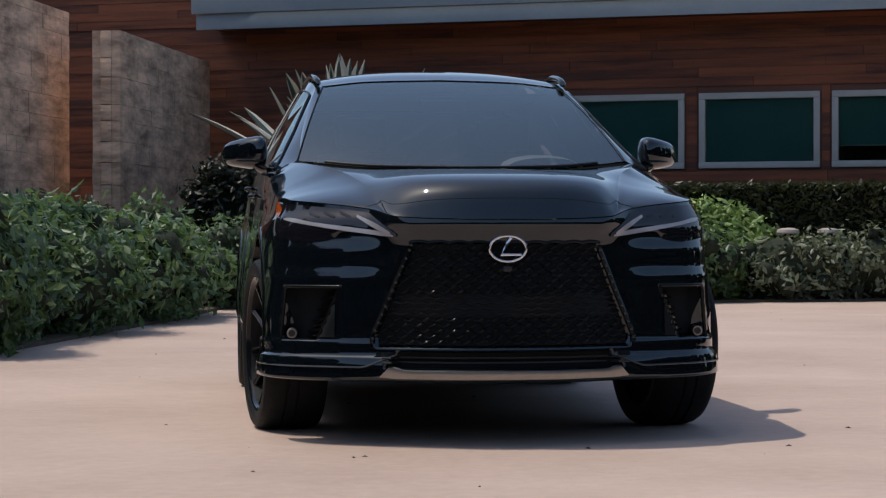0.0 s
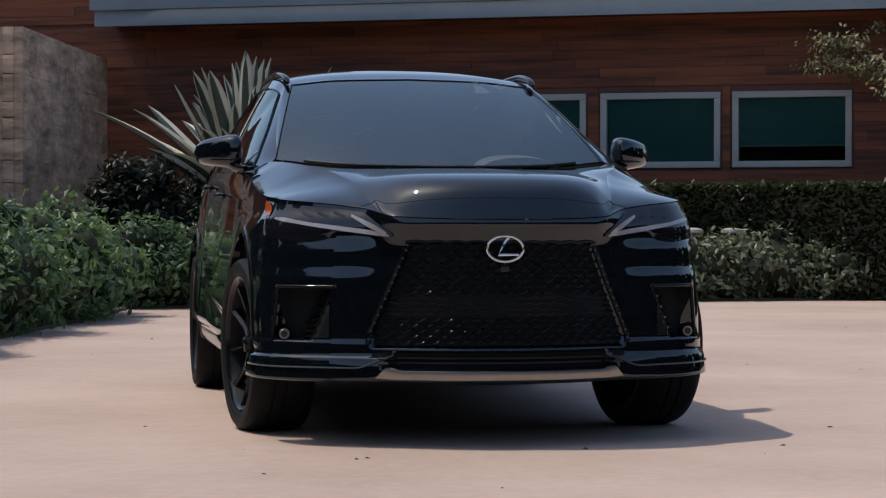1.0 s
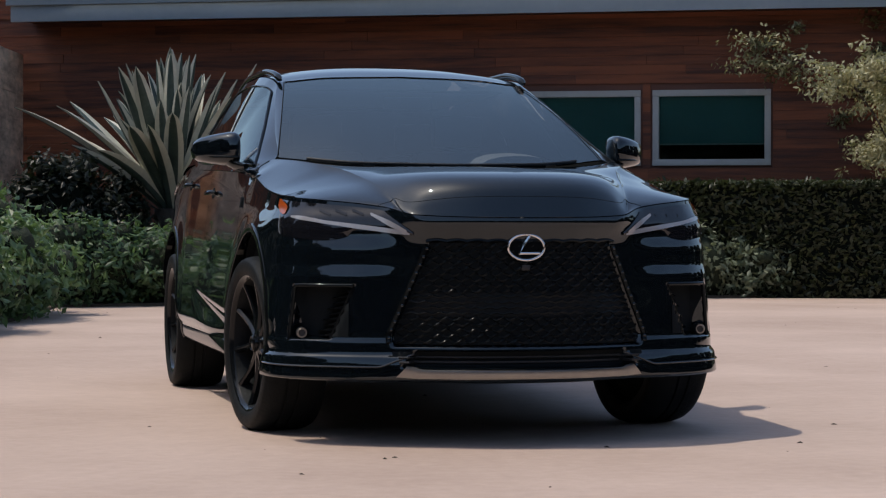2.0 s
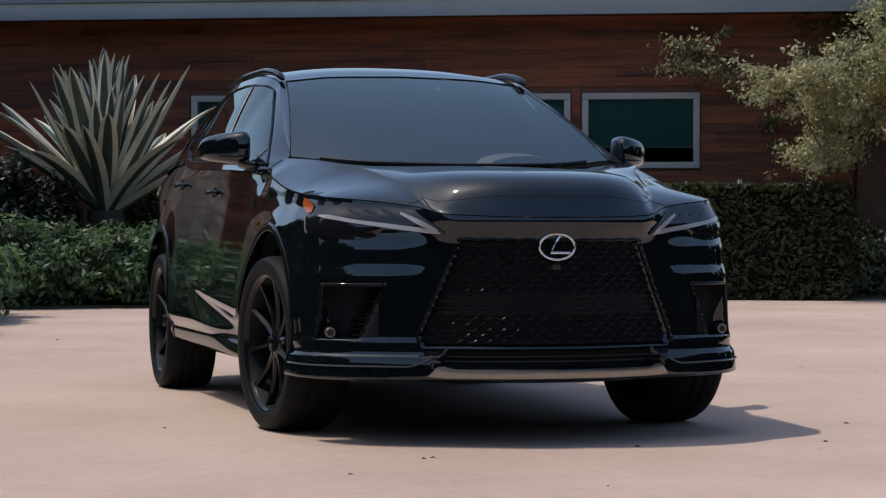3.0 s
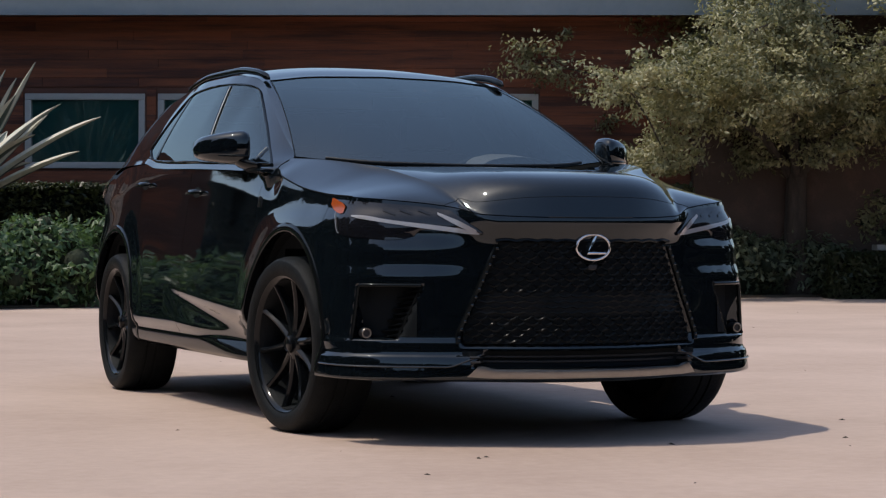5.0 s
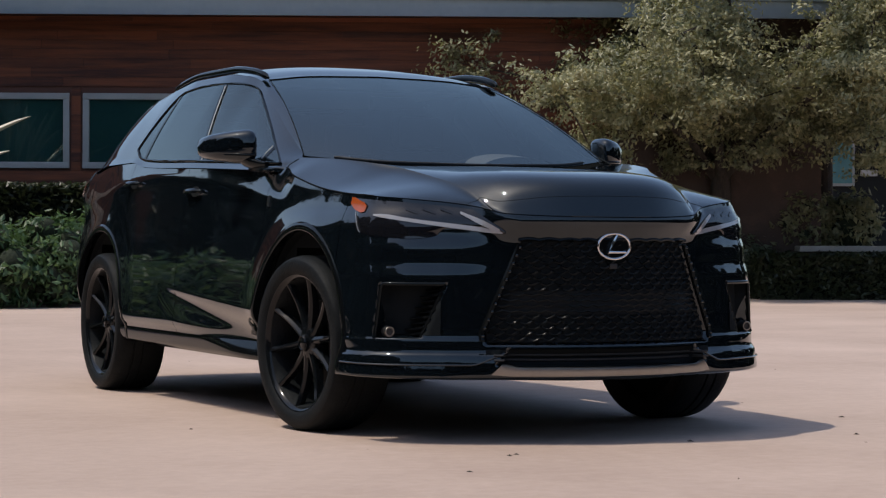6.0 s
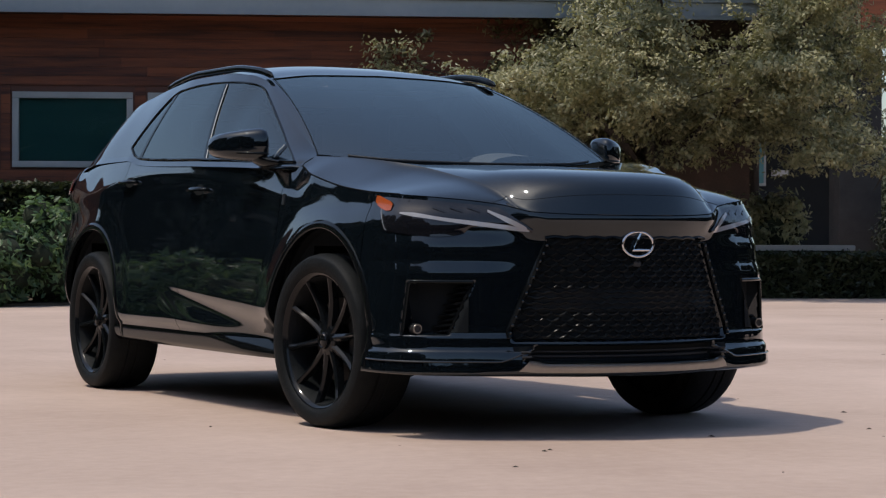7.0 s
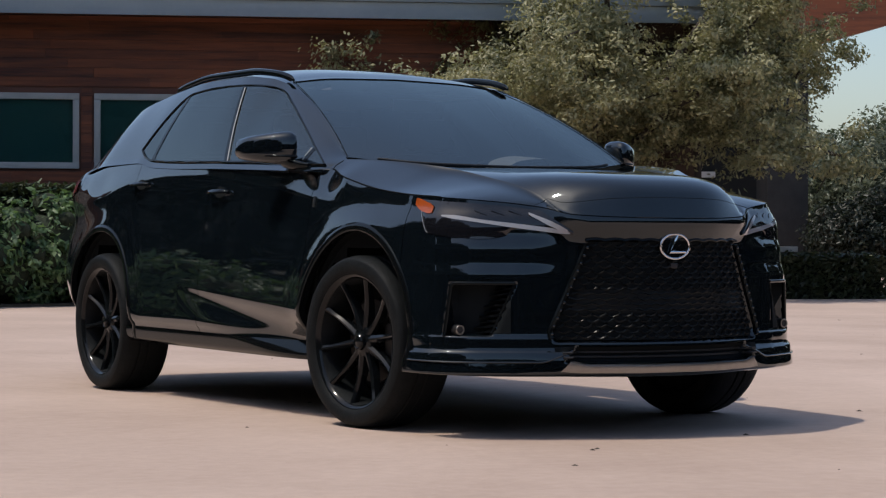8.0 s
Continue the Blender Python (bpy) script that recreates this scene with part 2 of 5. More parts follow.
def sheet(name, label, category, pts, z, mat):
    V = [(x, y, z) for x, y in pts]
    k = len(V)
    V += [(x, y, 0.0005) for x, y in pts]
    F = [tuple(range(k))] + [(i, k + i, k + (i + 1) % k, (i + 1) % k) for i in range(k)]
    thing(name, label, category, kind="structure", data=mesh(name, V, F, mat, 0))


build_ground()
sheet("planting_bed", "dark soil bed under the hedges", "soil", [(-9, 3.4), (-2.7, 3.7), (-1.9, 7.8), (-1.25, 11), (-0.9, 13.5), (3.6, 14.3), (5.3, 14.95), (9.5, 15.25), (12.1, 14.9), (13.4, 14.4), (16.2, 16.6), (18.3, 17.2), (12, 24), (-9, 27)], 0.03, M["soil"])

# ---- house ----
AZ = 23.5
HOUSE = Matrix.Rotation(radians(-AZ), 4, "Z") @ Matrix.Translation((0, 19.25, 0))
ROOF_Z, LEFT_END, RIGHT_END = 3.80, -9.3, 6.05
WINDOWS = [(-5.83, -4.18), (-4.0, -2.38), (-2.18, -0.54), (-0.38, 1.21)]
SILL, HEAD = 1.72, 2.745


def build_house():
    thick = 0.2
    lots = []
    edges = [-17.0] + [e for w in WINDOWS for e in w] + [RIGHT_END]
    for i in range(0, len(edges) - 1, 2):
        lots.append(box(edges[i], edges[i + 1], 0.0, thick, 0, 5.6 if i == 0 else ROOF_Z))
    for a, b in WINDOWS:
        lots.append(box(a, b, 0.0, thick, 0, SILL))
        lots.append(box(a, b, 0.0, thick, HEAD, ROOF_Z))
    wall = thing("wall_front", "dark redwood board wall of the house", "wall", HOUSE, kind="structure", data=mesh("wall_front", *joined(*lots), M["soffit"], 0))
    roof = thing("roof_edge", "blue-grey painted fascia over a deep wooden soffit", "roof edge", HOUSE, kind="structure")
    part("fascia", mesh("fascia", *box(LEFT_END + 0.05, 6.6, -0.84, -0.80, ROOF_Z - 0.06, ROOF_Z + 0.16, 0.004), M["fascia"], 30), roof)
    part("upper_fascia", mesh("upper_fascia", *box(LEFT_END, 6.6, -0.90, -0.845, ROOF_Z + 0.165, ROOF_Z + 0.75, 0.004), M["fascia"], 30), roof)
    part("soffit", mesh("soffit", *box(LEFT_END + 0.06, 6.6, -0.80, 0.3, ROOF_Z - 0.0, ROOF_Z + 0.06), M["soffit"], 0), roof, "dark wooden soffit")
    part("roof_slab", mesh("roof_slab", *box(LEFT_END + 0.06, 6.6, -0.80, 9.0, ROOF_Z + 0.07, ROOF_Z + 0.7), M["roofing"], 0), roof)
    side = thing("wall_side", "dark end and back walls that close the house", "wall", HOUSE, kind="structure",
                 data=mesh("wall_side", *joined(box(RIGHT_END - 0.2, RIGHT_END, 0.21, 8, 0, ROOF_Z), box(-17, RIGHT_END, 8.0, 8.2, 0, ROOF_Z), box(-17, -16.8, 0.21, 8, 0, 5.6)), M["soffit"], 0))
    brick = thing("wall_brick", "plain brown brick wall panel by the porch", "wall", HOUSE, kind="structure",
                  data=mesh("wall_brick", *box(3.3, RIGHT_END + 0.02, -0.3, -0.004, 0, ROOF_Z - 0.01, 0.01), M["brick"], 30))
    for k, (a, b) in enumerate(WINDOWS):
        w = thing(f"window_{k + 1}", "wide window with a grey frame and teal blind", "window", HOUSE, kind="structure")
        f = 0.085
        fr = joined(box(a, b, -0.05, 0.08, HEAD - f, HEAD, 0.006), box(a, b, -0.06, 0.08, SILL, SILL + f, 0.006),
                    box(a, a + f, -0.05, 0.08, SILL + f + 0.001, HEAD - f - 0.001, 0.006), box(b - f, b, -0.05, 0.08, SILL + f + 0.001, HEAD - f - 0.001, 0.006))
        part("window_frame", mesh("window_frame", *fr, M["frame"], 30), w, "grey painted frame")
        pane = part("pane", mesh("pane", *box(a + f + 0.002, b - f - 0.002, 0.02, 0.028, SILL + f + 0.002, HEAD - f - 0.002), M["pane"], 0), w)
        pane.visible_shadow = False
        low = SILL + 0.30 if k == 3 else SILL + f - 0.02
        part("blind", mesh("blind", *box(a + 0.04, b - 0.04, 0.045, 0.055, low, HEAD - 0.02), M["blind"], 0), w, "roller blind, its teal including reflections in the glass")
        if k == 3:
            part("blind_hem", mesh("blind_hem", *box(a + 0.04, b - 0.04, 0.038, 0.06, low - 0.018, low - 0.001), M["hem"], 0), w, "pale hem bar")
        part("room", mesh("room", *box(a + 0.01, b - 0.01, 1.2, 1.3, SILL, HEAD), M["unlit_room"], 0), w, "near-black panel for the unlit room behind")
    return wall


WALL_FRONT = build_house()


def stone_fin(name, far, near, height, thick):
    """A free-standing wall of rough stones, from far to near, with a core and stones of its own."""
    a, b = Vector((*far, 0)), Vector((*near, 0))
    d = (a - b)
    n = d.length
    d.normalize()
    rot = Matrix(((d.x, -d.y, 0, b.x), (d.y, d.x, 0, b.y), (0, 0, 1, 0), (0, 0, 0, 1)))
    w = thing(name, "tall grey-brown rough stone garden wall", "stone wall", rot, kind="structure",
              data=mesh(name, *box(0.02, n, 0.03, thick - 0.03, 0, height - 0.02), M["mortar"], 0))
    rng = random.Random(len(name) * 7 + int(height * 10))
    z = 0.85
    while z < height - 0.02:
        h = min(rng.uniform(0.16, 0.34), height - z)
        if height - z - h < 0.1:
            h = height - z
        for side in (0, 1):
            x = 0.0
            while x < n - 0.05:
                l = min(rng.uniform(0.25, 0.75), n - x)
                if n - x - l < 0.15:
                    l = n - x
                e = rng.uniform(0.0, 0.007)
                y0, y1 = (-e, 0.10) if side == 0 else (thick - 0.10, thick + e)
                V, F = box(x + 0.001, x + l - 0.001, y0, y1, z + 0.001, z + h - 0.001, 0.003)
                V = [v + Vector((rng.uniform(-1, 1), rng.uniform(-1, 1), rng.uniform(-1, 1))) * 0.003 for v in V]
                part("stone", mesh("stone", V, F, M["stone"], 0), w)
                x += l
        V, F = box(-0.02, 0.06, 0.102, thick - 0.102, z + 0.004, z + h - 0.004, 0.01)
        part("stone", mesh("stone", V, F, M["stone"], 50), w)
        z += h
    return w


def far_pavilion():
    """The wing beyond the porch: a column, a dark opening and an eave."""
    m = Matrix.Rotation(radians(-AZ), 4, "Z") @ Matrix.Translation((0, 40, 0))
    p = thing("pavilion", "low wing with shade in its dark colours and a brown column under a red-brown eave", "building", m)
    # column and back wall are painted dark for the shade under the roof
    part("column", mesh("column", *box(12.7, 13.7, -0.6, 0.4, 0, 5.6, 0.03), M["column"], 30), p, "brown column darkened for the eave's shade")
    part("back_wall", mesh("back_wall", *box(6, 13.6, 3.0, 3.2, 0, 5.6), M["unlit_room"], 0), p)
    win = part("window", mesh("window", *box(11.1, 11.75, 2.86, 2.98, 2.1, 3.5, 0.02), M["frame"], 30), p, "narrow pale window")
    part("pane", mesh("pane", *box(11.17, 11.68, 2.84, 2.855, 2.17, 3.43), M["blind"], 0), win)
    part("wall_lamp", mesh("wall_lamp", *box(11.9, 12.3, 2.8, 2.98, 2.35, 2.5, 0.02), M["plaster"], 30), p, "pale wall lamp")
    V = [(5.5, -1.2, 5.4), (13.9, -1.2, 5.4), (18.5, -1.2, 6.75), (18.5, -1.2, 8.2), (5.5, -1.2, 8.2)]
    V += [(x, 4.0, z) for x, _, z in V]
    part("roof", mesh("roof", V, [(0, 1, 2, 3, 4), (9, 8, 7, 6, 5)] + [(k, (k + 1) % 5, (k + 1) % 5 + 5, k + 5) for k in range(5)], M["redwood"], 0), p, "red-brown wooden eave")


far_pavilion()

# ---- planting ----
def leaves(places, size, rng, up=0.35):
    """Small folded leaves at (point, outward) places."""
    V, F = [], []
    for p, n in places:
        d = Vector((rng.gauss(0, 1), rng.gauss(0, 1), rng.gauss(0, 1)))
        nn = (Vector(n) + d * 0.55 + Vector((0, 0, up))).normalized()
        a = nn.orthogonal().normalized()
        a = Matrix.Rotation(rng.uniform(0, math.tau), 3, nn) @ a
        b = nn.cross(a)
        s = size * rng.uniform(0.6, 1.35)
        p = Vector(p)
        k = len(V)
        V += [p - a * s, p + b * s * 0.45 - nn * s * 0.12, p + a * s, p - b * s * 0.45 - nn * s * 0.12]
        F += [(k, k + 1, k + 2), (k, k + 2, k + 3)]
    return V, F


def clump_places(blobs, count, rng, each=13, size=0.075):
    """Leaves in clusters that stand out from a set of lumpy blobs, each (x, y, z, rx, ry, rz), with gaps between."""
    areas = [b[3] * b[4] + b[4] * b[5] + b[3] * b[5] for b in blobs]
    out = []
    for _ in range(count // each):
        x, y, z, rx, ry, rz = rng.choices(blobs, areas)[0]
        d = Vector((rng.gauss(0, 1), rng.gauss(0, 1), rng.gauss(0, 1))).normalized()
        r = rng.uniform(0.80, 1.08) * (1 + 0.24 * noise.noise(d * 2.6 + Vector((x, y, z)) * 3))
        p = Vector((x + d.x * rx * r, y + d.y * ry * r, z + d.z * rz * r))
        n = Vector((d.x / rx, d.y / ry, d.z / rz)).normalized()
        k = size * rng.uniform(0.7, 1.4)
        for _ in range(each):
            q = p + Vector((rng.gauss(0, k), rng.gauss(0, k), rng.gauss(0, k * 0.8))) + n * k * rng.uniform(-0.6, 0.8)
            if q.z > 0.02:
                out.append((q, (n + (q - p) * (0.6 / k)).normalized()))
    return out


# solid dark lumps in place of the shaded depth behind the leaves
def cores(blobs, k=0.80):
    V, F = [], []
    for x, y, z, rx, ry, rz in blobs:
        bm = bmesh.new()
        bmesh.ops.create_icosphere(bm, subdivisions=2, radius=1)
        base = len(V)
        bm.verts.index_update()
        for v in bm.verts:
            r = k * (1 + 0.15 * noise.noise(v.co * 1.7 + Vector((x, y, z))))
            V.append(Vector((x + v.co.x * rx * r, y + v.co.y * ry * r, max(0.03, z + v.co.z * rz * r))))
        F += [[v.index + base for v in f.verts] for f in bm.faces]
        bm.free()
    return V, F


def lumps(blobs, rng):
    """The blobs with small rounded tufts of new growth all over them."""
    out = list(blobs)
    for x, y, z, rx, ry, rz in blobs:
        for _ in range(16):
            d = Vector((rng.gauss(0, 1), rng.gauss(0, 1), rng.gauss(0.35, 0.8))).normalized()
            k = rx * rng.uniform(0.17, 0.34)
            out.append((x + d.x * rx * 0.92, y + d.y * ry * 0.92, max(z + d.z * rz * 0.92, 0.1), k, k, k * rng.uniform(0.75, 1.1)))
    return out


def shrub(name, label, blobs, mat, count, size, seed, category="hedge", group=""):
    rng = random.Random(seed)
    ob = thing(name, label, category, group=group)
    if name in ("hedge", "low_shrub", "bush"):
        blobs = lumps(blobs, rng)
    part("foliage", mesh("foliage", *leaves(clump_places(blobs, count, rng, 14, size * 1.2), size, rng), mat, 0), ob)
    # dark filling: shade between leaves is put in as a solid core
    part("inner_growth", mesh("inner_growth", *cores(blobs, 0.93 if name == "evergreen_tree" else 0.62 if name == "far_hedge" else 0.80), M["shade"] if mat == M["evergreen"] else M["core"], 60), ob, "dark core standing for shade between the leaves")
    return ob


def row(points, r, h, rng, gap=0.55, vary=0.18):
    """Blobs in a row along points: radius r, height h."""
    blobs = []
    for (x0, y0), (x1, y1) in zip(points, points[1:]):
        n = max(1, round(math.hypot(x1 - x0, y1 - y0) / gap))
        for i in range(n):
            t = (i + rng.random() * 0.6) / n
            k = 1 + rng.uniform(-vary, vary)
            hh = h * (1 + rng.uniform(-vary, vary) * 0.5)
            blobs.append((lerp(x0, x1, t) + rng.uniform(-0.15, 0.15), lerp(y0, y1, t) + rng.uniform(-0.15, 0.15), hh * 0.48, r * k, r * k, hh * 0.54))
    return blobs


rng = random.Random(5)
HEDGE = row([(-3.1, 4.1), (-2.75, 6.0), (-2.35, 8.2)], 0.62, 0.98, rng)
shrub("hedge", "leafy green hedge lining the forecourt", HEDGE, M["hedge"], 24000, 0.050, 11, group="forecourt hedges")
HEDGE = row([(-2.3, 8.4), (-1.95, 10.3), (-1.55, 12.4)], 0.62, 0.92, rng)
shrub("hedge", "leafy green hedge lining the forecourt", HEDGE, M["hedge"], 19000, 0.052, 12, group="forecourt hedges")
HEDGE = row([(-4.2, 5), (-3.8, 8), (-3.0, 11.5), (-2.4, 13.5)], 0.75, 1.0, rng, 0.8)
shrub("hedge", "leafy green hedge behind the front row", HEDGE, M["hedge"], 9000, 0.05, 13, group="forecourt hedges")
HEDGE = row([(-1.1, 13.9), (0.6, 14.1), (2.6, 14.4)], 0.55, 0.86, rng)
shrub("hedge", "low leafy hedge under the agave", HEDGE, M["hedge"], 20000, 0.048, 14, group="forecourt hedges")
HEDGE = row([(2.6, 14.5), (3.9, 14.9), (4.9, 15.4)], 0.6, 1.12, rng)
shrub("hedge", "tall leafy hedge at the forecourt edge", HEDGE, M["hedge"], 13000, 0.05, 15, group="forecourt hedges")
HEDGE = row([(4.95, 15.7), (5.85, 15.95)], 0.55, 1.08, rng, 0.4)
shrub("bush", "bright green rounded bush at the forecourt edge", HEDGE, M["bush"], 8000, 0.055, 16, "bush")
HEDGE = row([(6.0, 15.35), (8.0, 15.5), (9.6, 15.8), (11.4, 15.6), (12.4, 15.2)], 0.48, 0.82, rng, 0.4)
shrub("low_shrub", "low grey-green groundcover shrubs beside the forecourt", HEDGE, M["sage"], 30000, 0.05, 17, "shrub")
HEDGE = row([(6.2, 16.2), (9.0, 16.4)], 0.55, 0.92, rng, 0.5)
shrub("low_shrub", "low grey-green shrubs before the clipped hedge", HEDGE, M["sage"], 12000, 0.05, 18, "shrub")
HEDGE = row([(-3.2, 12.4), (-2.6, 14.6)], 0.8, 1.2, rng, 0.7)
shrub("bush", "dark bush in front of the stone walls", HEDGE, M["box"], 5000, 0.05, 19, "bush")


# near-black leaves give the deep shadow beside the agave
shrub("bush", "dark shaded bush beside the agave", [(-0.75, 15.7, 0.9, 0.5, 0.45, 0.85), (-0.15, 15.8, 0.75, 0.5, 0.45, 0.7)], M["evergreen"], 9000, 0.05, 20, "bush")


def clipped_hedge(name, label, s0, s1, d0, d1, top, count, seed, z0=0.0):
    """A hedge cut to a box, in the house's own directions, with a shaggy lit top."""
    rng = random.Random(seed)
    ob = thing(name, label, "hedge", HOUSE)
    places = []
    for _ in range(count):
        u = rng.random()
        if u < 0.7:
            places.append(((rng.uniform(s0, s1), rng.uniform(d0, d1), top + rng.gauss(0.0, 0.03)), (0, 0, 1)))
        elif u < 0.92:
            # few leaves, turned down, so the front shows the dark core as shade
            places.append(((rng.uniform(s0, s1), d0 + rng.gauss(0, 0.02), rng.uniform(z0, top)), (0, -1, -1.0)))
        else:
            e = rng.choice((s0, s1))
            places.append(((e + rng.gauss(0, 0.03), rng.uniform(d0, d1), rng.uniform(z0, top)), (-1 if e == s0 else 1, 0, 0)))
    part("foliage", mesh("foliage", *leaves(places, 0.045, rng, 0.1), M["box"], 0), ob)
    # the hedge's inner shade, built as a near-black box
    part("inner_growth", mesh("inner_growth", *box(s0 + 0.06, s1 - 0.06, d0 + 0.06, d1 - 0.05, z0, top - 0.05, 0.03), M["shade"], 0), ob, "dark core standing for shade between the leaves")


clipped_hedge("clipped_hedge", "clipped hedge darkened for shade, its top sunlit, under the windows", -6.5, 3.1, -2.3, -1.3, 1.40, 42000, 31)
clipped_hedge("clipped_hedge", "clipped hedge darkened for shade below the planter", 5.0, 8.4, -1.7, -0.8, 0.54, 12000, 32)


# ---- agave ----
def agave_leaf(length, width, bend):
    """A thick channelled leaf with broad cream margins and a spine at its tip, growing along +x and curving."""
    n = 12
    V, F, which = [], [], []
    across = (-1.0, -0.52, 0.0, 0.52, 1.0)
    for i in range(n + 1):
        t = i / n
        w = width * (0.55 + 1.5 * t) * (1 - t) ** 0.60 if t < 1 else 0.0
        w = max(w, 0.004)
        ang = bend * t
        x = length * t * math.cos(ang * 0.5)
        z = length * t * math.sin(ang * 0.5)
        for q in across:
            V.append(Vector((x, q * w, z + 0.36 * w * q * q)))
        for q in (0.5, 0.0, -0.5):
            V.append(Vector((x, q * w, z - (0.07 * (1 - t) + 0.01) * (1 - abs(q)))))
    m = 8
    for i in range(n):
        for j in range(m):
            F.append((i * m + j, (i + 1) * m + j, (i + 1) * m + (j + 1) % m, i * m + (j + 1) % m))
            which.append(1 if j in (0, 3, 4, 7) else 0)
    return V, F, which


def build_agave(x, y, z, size):
    rng = random.Random(77)
    a = thing("agave", "large agave with dark leaves edged in cream", "agave", pose(x, y, z))
    part("stem", mesh("stem", *tube([(0, 0, -z + 0.03), (0, 0, 0.15)], [0.28, 0.22], 10), M["bark"], 60), a)
    forms = []
    for k in range(6):
        V, F, wh = agave_leaf(size * (0.86 + 0.06 * k), size * 0.070, (-0.5, -0.25, 0.0, 0.12, -0.65, -0.35)[k])
        forms.append(mesh("leaf", V, F, [M["agave"], M["margin"]], 50, wh))
    n = 74
    for i in range(n):
        t = i / n
        tilt = 86 - 47 * t**0.95 + rng.uniform(-8, 8)
        az = i * 137.5 + rng.uniform(-12, 12)
        me = forms[rng.choice((1, 2, 3))] if tilt > 55 else forms[rng.choice((0, 1, 2, 5))] if tilt > 28 else forms[rng.choice((0, 4, 4, 5))]
        m = pose(0, 0, 0.08 + 0.22 * (1 - t), 0, 0, az) @ pose(0, 0, 0, 0, -tilt, 0) @ pose(0.06, 0, 0, rng.uniform(-30, 30), 0, 0)
        k = rng.uniform(0.82, 1.1) * (0.86 if tilt > 58 else 1.0)
        part("leaf", me, a, "", m @ Matrix.Diagonal((k, k, k, 1)))


build_agave(0.62, 16.0, 0.95, 1.86)

# ---- tree ----
def build_tree(x, y, height, crown, seed, mat, count, size, name="tree", label="", bare=1.5, lean=0.0, foot=1.2):
    rng = random.Random(seed)
    t = thing(name, label, "tree", pose(x, y, 0))
    trunk = [Vector((lean * k, 0.05 * math.sin(k * 3), bare * 1.25 * k)) for k in (0, 0.25, 0.5, 0.75, 1.0)]
    lots = [tube(trunk, [0.21, 0.17, 0.15, 0.14, 0.12], 10)]
    tips = []
    for i in range(16):
        a = i * 2.4 + rng.uniform(-0.4, 0.4)
        r = crown * rng.uniform(0.55, 0.95)
        z1 = rng.uniform(bare * 0.95, height * 0.9)
        p0 = trunk[-1] - Vector((0, 0, rng.uniform(0, 0.5)))
        p3 = Vector((trunk[-1].x + math.cos(a) * r, math.sin(a) * r, z1))
        pts = [p0.lerp(p3, k) + Vector((rng.uniform(-0.1, 0.1), rng.uniform(-0.1, 0.1), 0.35 * math.sin(k * math.pi))) for k in (0, 0.25, 0.5, 0.75, 1)]
        lots.append(tube(pts, [0.07, 0.055, 0.04, 0.025, 0.01], 6))
        tips += pts[2:]
        for _ in range(5):
            b = pts[rng.randrange(1, 5)]
            e = b + Vector((rng.gauss(0, 0.55), rng.gauss(0, 0.55), rng.gauss(0.1, 0.45)))
            lots.append(tube([b, b.lerp(e, 0.5) + Vector((0, 0, 0.08)), e], [0.02, 0.013, 0.005], 5))
            tips.append(e)
    part("trunk", mesh("trunk", *joined(*lots), M["bark"], 60), t)
    places = []
    for _ in range(count // 64):
        # a spray of leaves, thick at its middle
        b = rng.choice(tips) + Vector((rng.gauss(0, 1), rng.gauss(0, 1), rng.gauss(0, 0.8))) * 0.24
        k = size * rng.uniform(1.6, 3.6)
        out = (b - trunk[-1]).normalized()
        for _ in range(64):
            d = Vector((rng.gauss(0, 1), rng.gauss(0, 1), rng.gauss(0, 0.6)))
            p = b + d * k
            if p.z > foot + 0.25 * noise.noise(p * 1.3):
                places.append((p, (out * 0.5 + d * 0.6 + Vector((0, 0, 0.4))).normalized()))
    part("crown", mesh("crown", *leaves(places, size, rng, 0.2), mat, 0), t)
    return t


build_tree(11.75, 15.3, 6.4, 3.85, 3, M["oak"], 200000, 0.037, label="spreading olive-toned oak beside the house", bare=1.62, foot=1.62)

build_tree(13.9, 16.0, 5.5, 1.5, 8, M["oak"], 50000, 0.037, label="smaller olive-toned oak by the porch corner", bare=2.5, foot=2.3)

# shrub and planter by the porch
shrub("bush", "small leafy shrub in the planter", [(13.7, 15.1, 0.95, 0.32, 0.3, 0.42), (13.0, 15.3, 1.02, 0.36, 0.3, 0.42)], M["oak"], 6000, 0.05, 41, "bush")
pl = thing("planter", "low planter wall with a pale stone cap", "planter", HOUSE)
part("wall", mesh("wall", *box(5.75, 7.4, -0.66, -0.36, 0, 0.62, 0.01), M["brick"], 30), pl)
part("cap", mesh("cap", *box(5.7, 7.45, -0.71, -0.31, 0.622, 0.70, 0.012), M["cap"], 30), pl, "pale stone cap")


def path_light():
    p = thing("path_light", "small bronze mushroom path light among the shrubs", "path light", group="path lights")
    part("stem", mesh("stem", *tube([(0, 0, 0), (0, 0, 0.81)], 0.02, 8), M["brass"], 60), p)
    V, F = [], []
    n = 16
    for r, z in ((0.0, 0.87), (0.07, 0.865), (0.135, 0.845), (0.14, 0.81), (0.125, 0.795), (0.03, 0.80)):
        V += [Vector((max(r, 0.001) * math.cos(k * math.tau / n), max(r, 0.001) * math.sin(k * math.tau / n), z)) for k in range(n)]
    for i in range(5):
        F += [(i * n + k, (i + 1) * n + k, (i + 1) * n + (k + 1) % n, i * n + (k + 1) % n) for k in range(n)]
    part("cap", mesh("cap", V, F, M["brass"], 40), p)
    return p


LIGHT = path_light()
LIGHT.matrix_basis = pose(6.05, 15.40, 0.03)
for x, y in ((6.62, 15.60), (7.64, 15.60)):
    copy_thing(LIGHT, pose(x, y, 0.03))

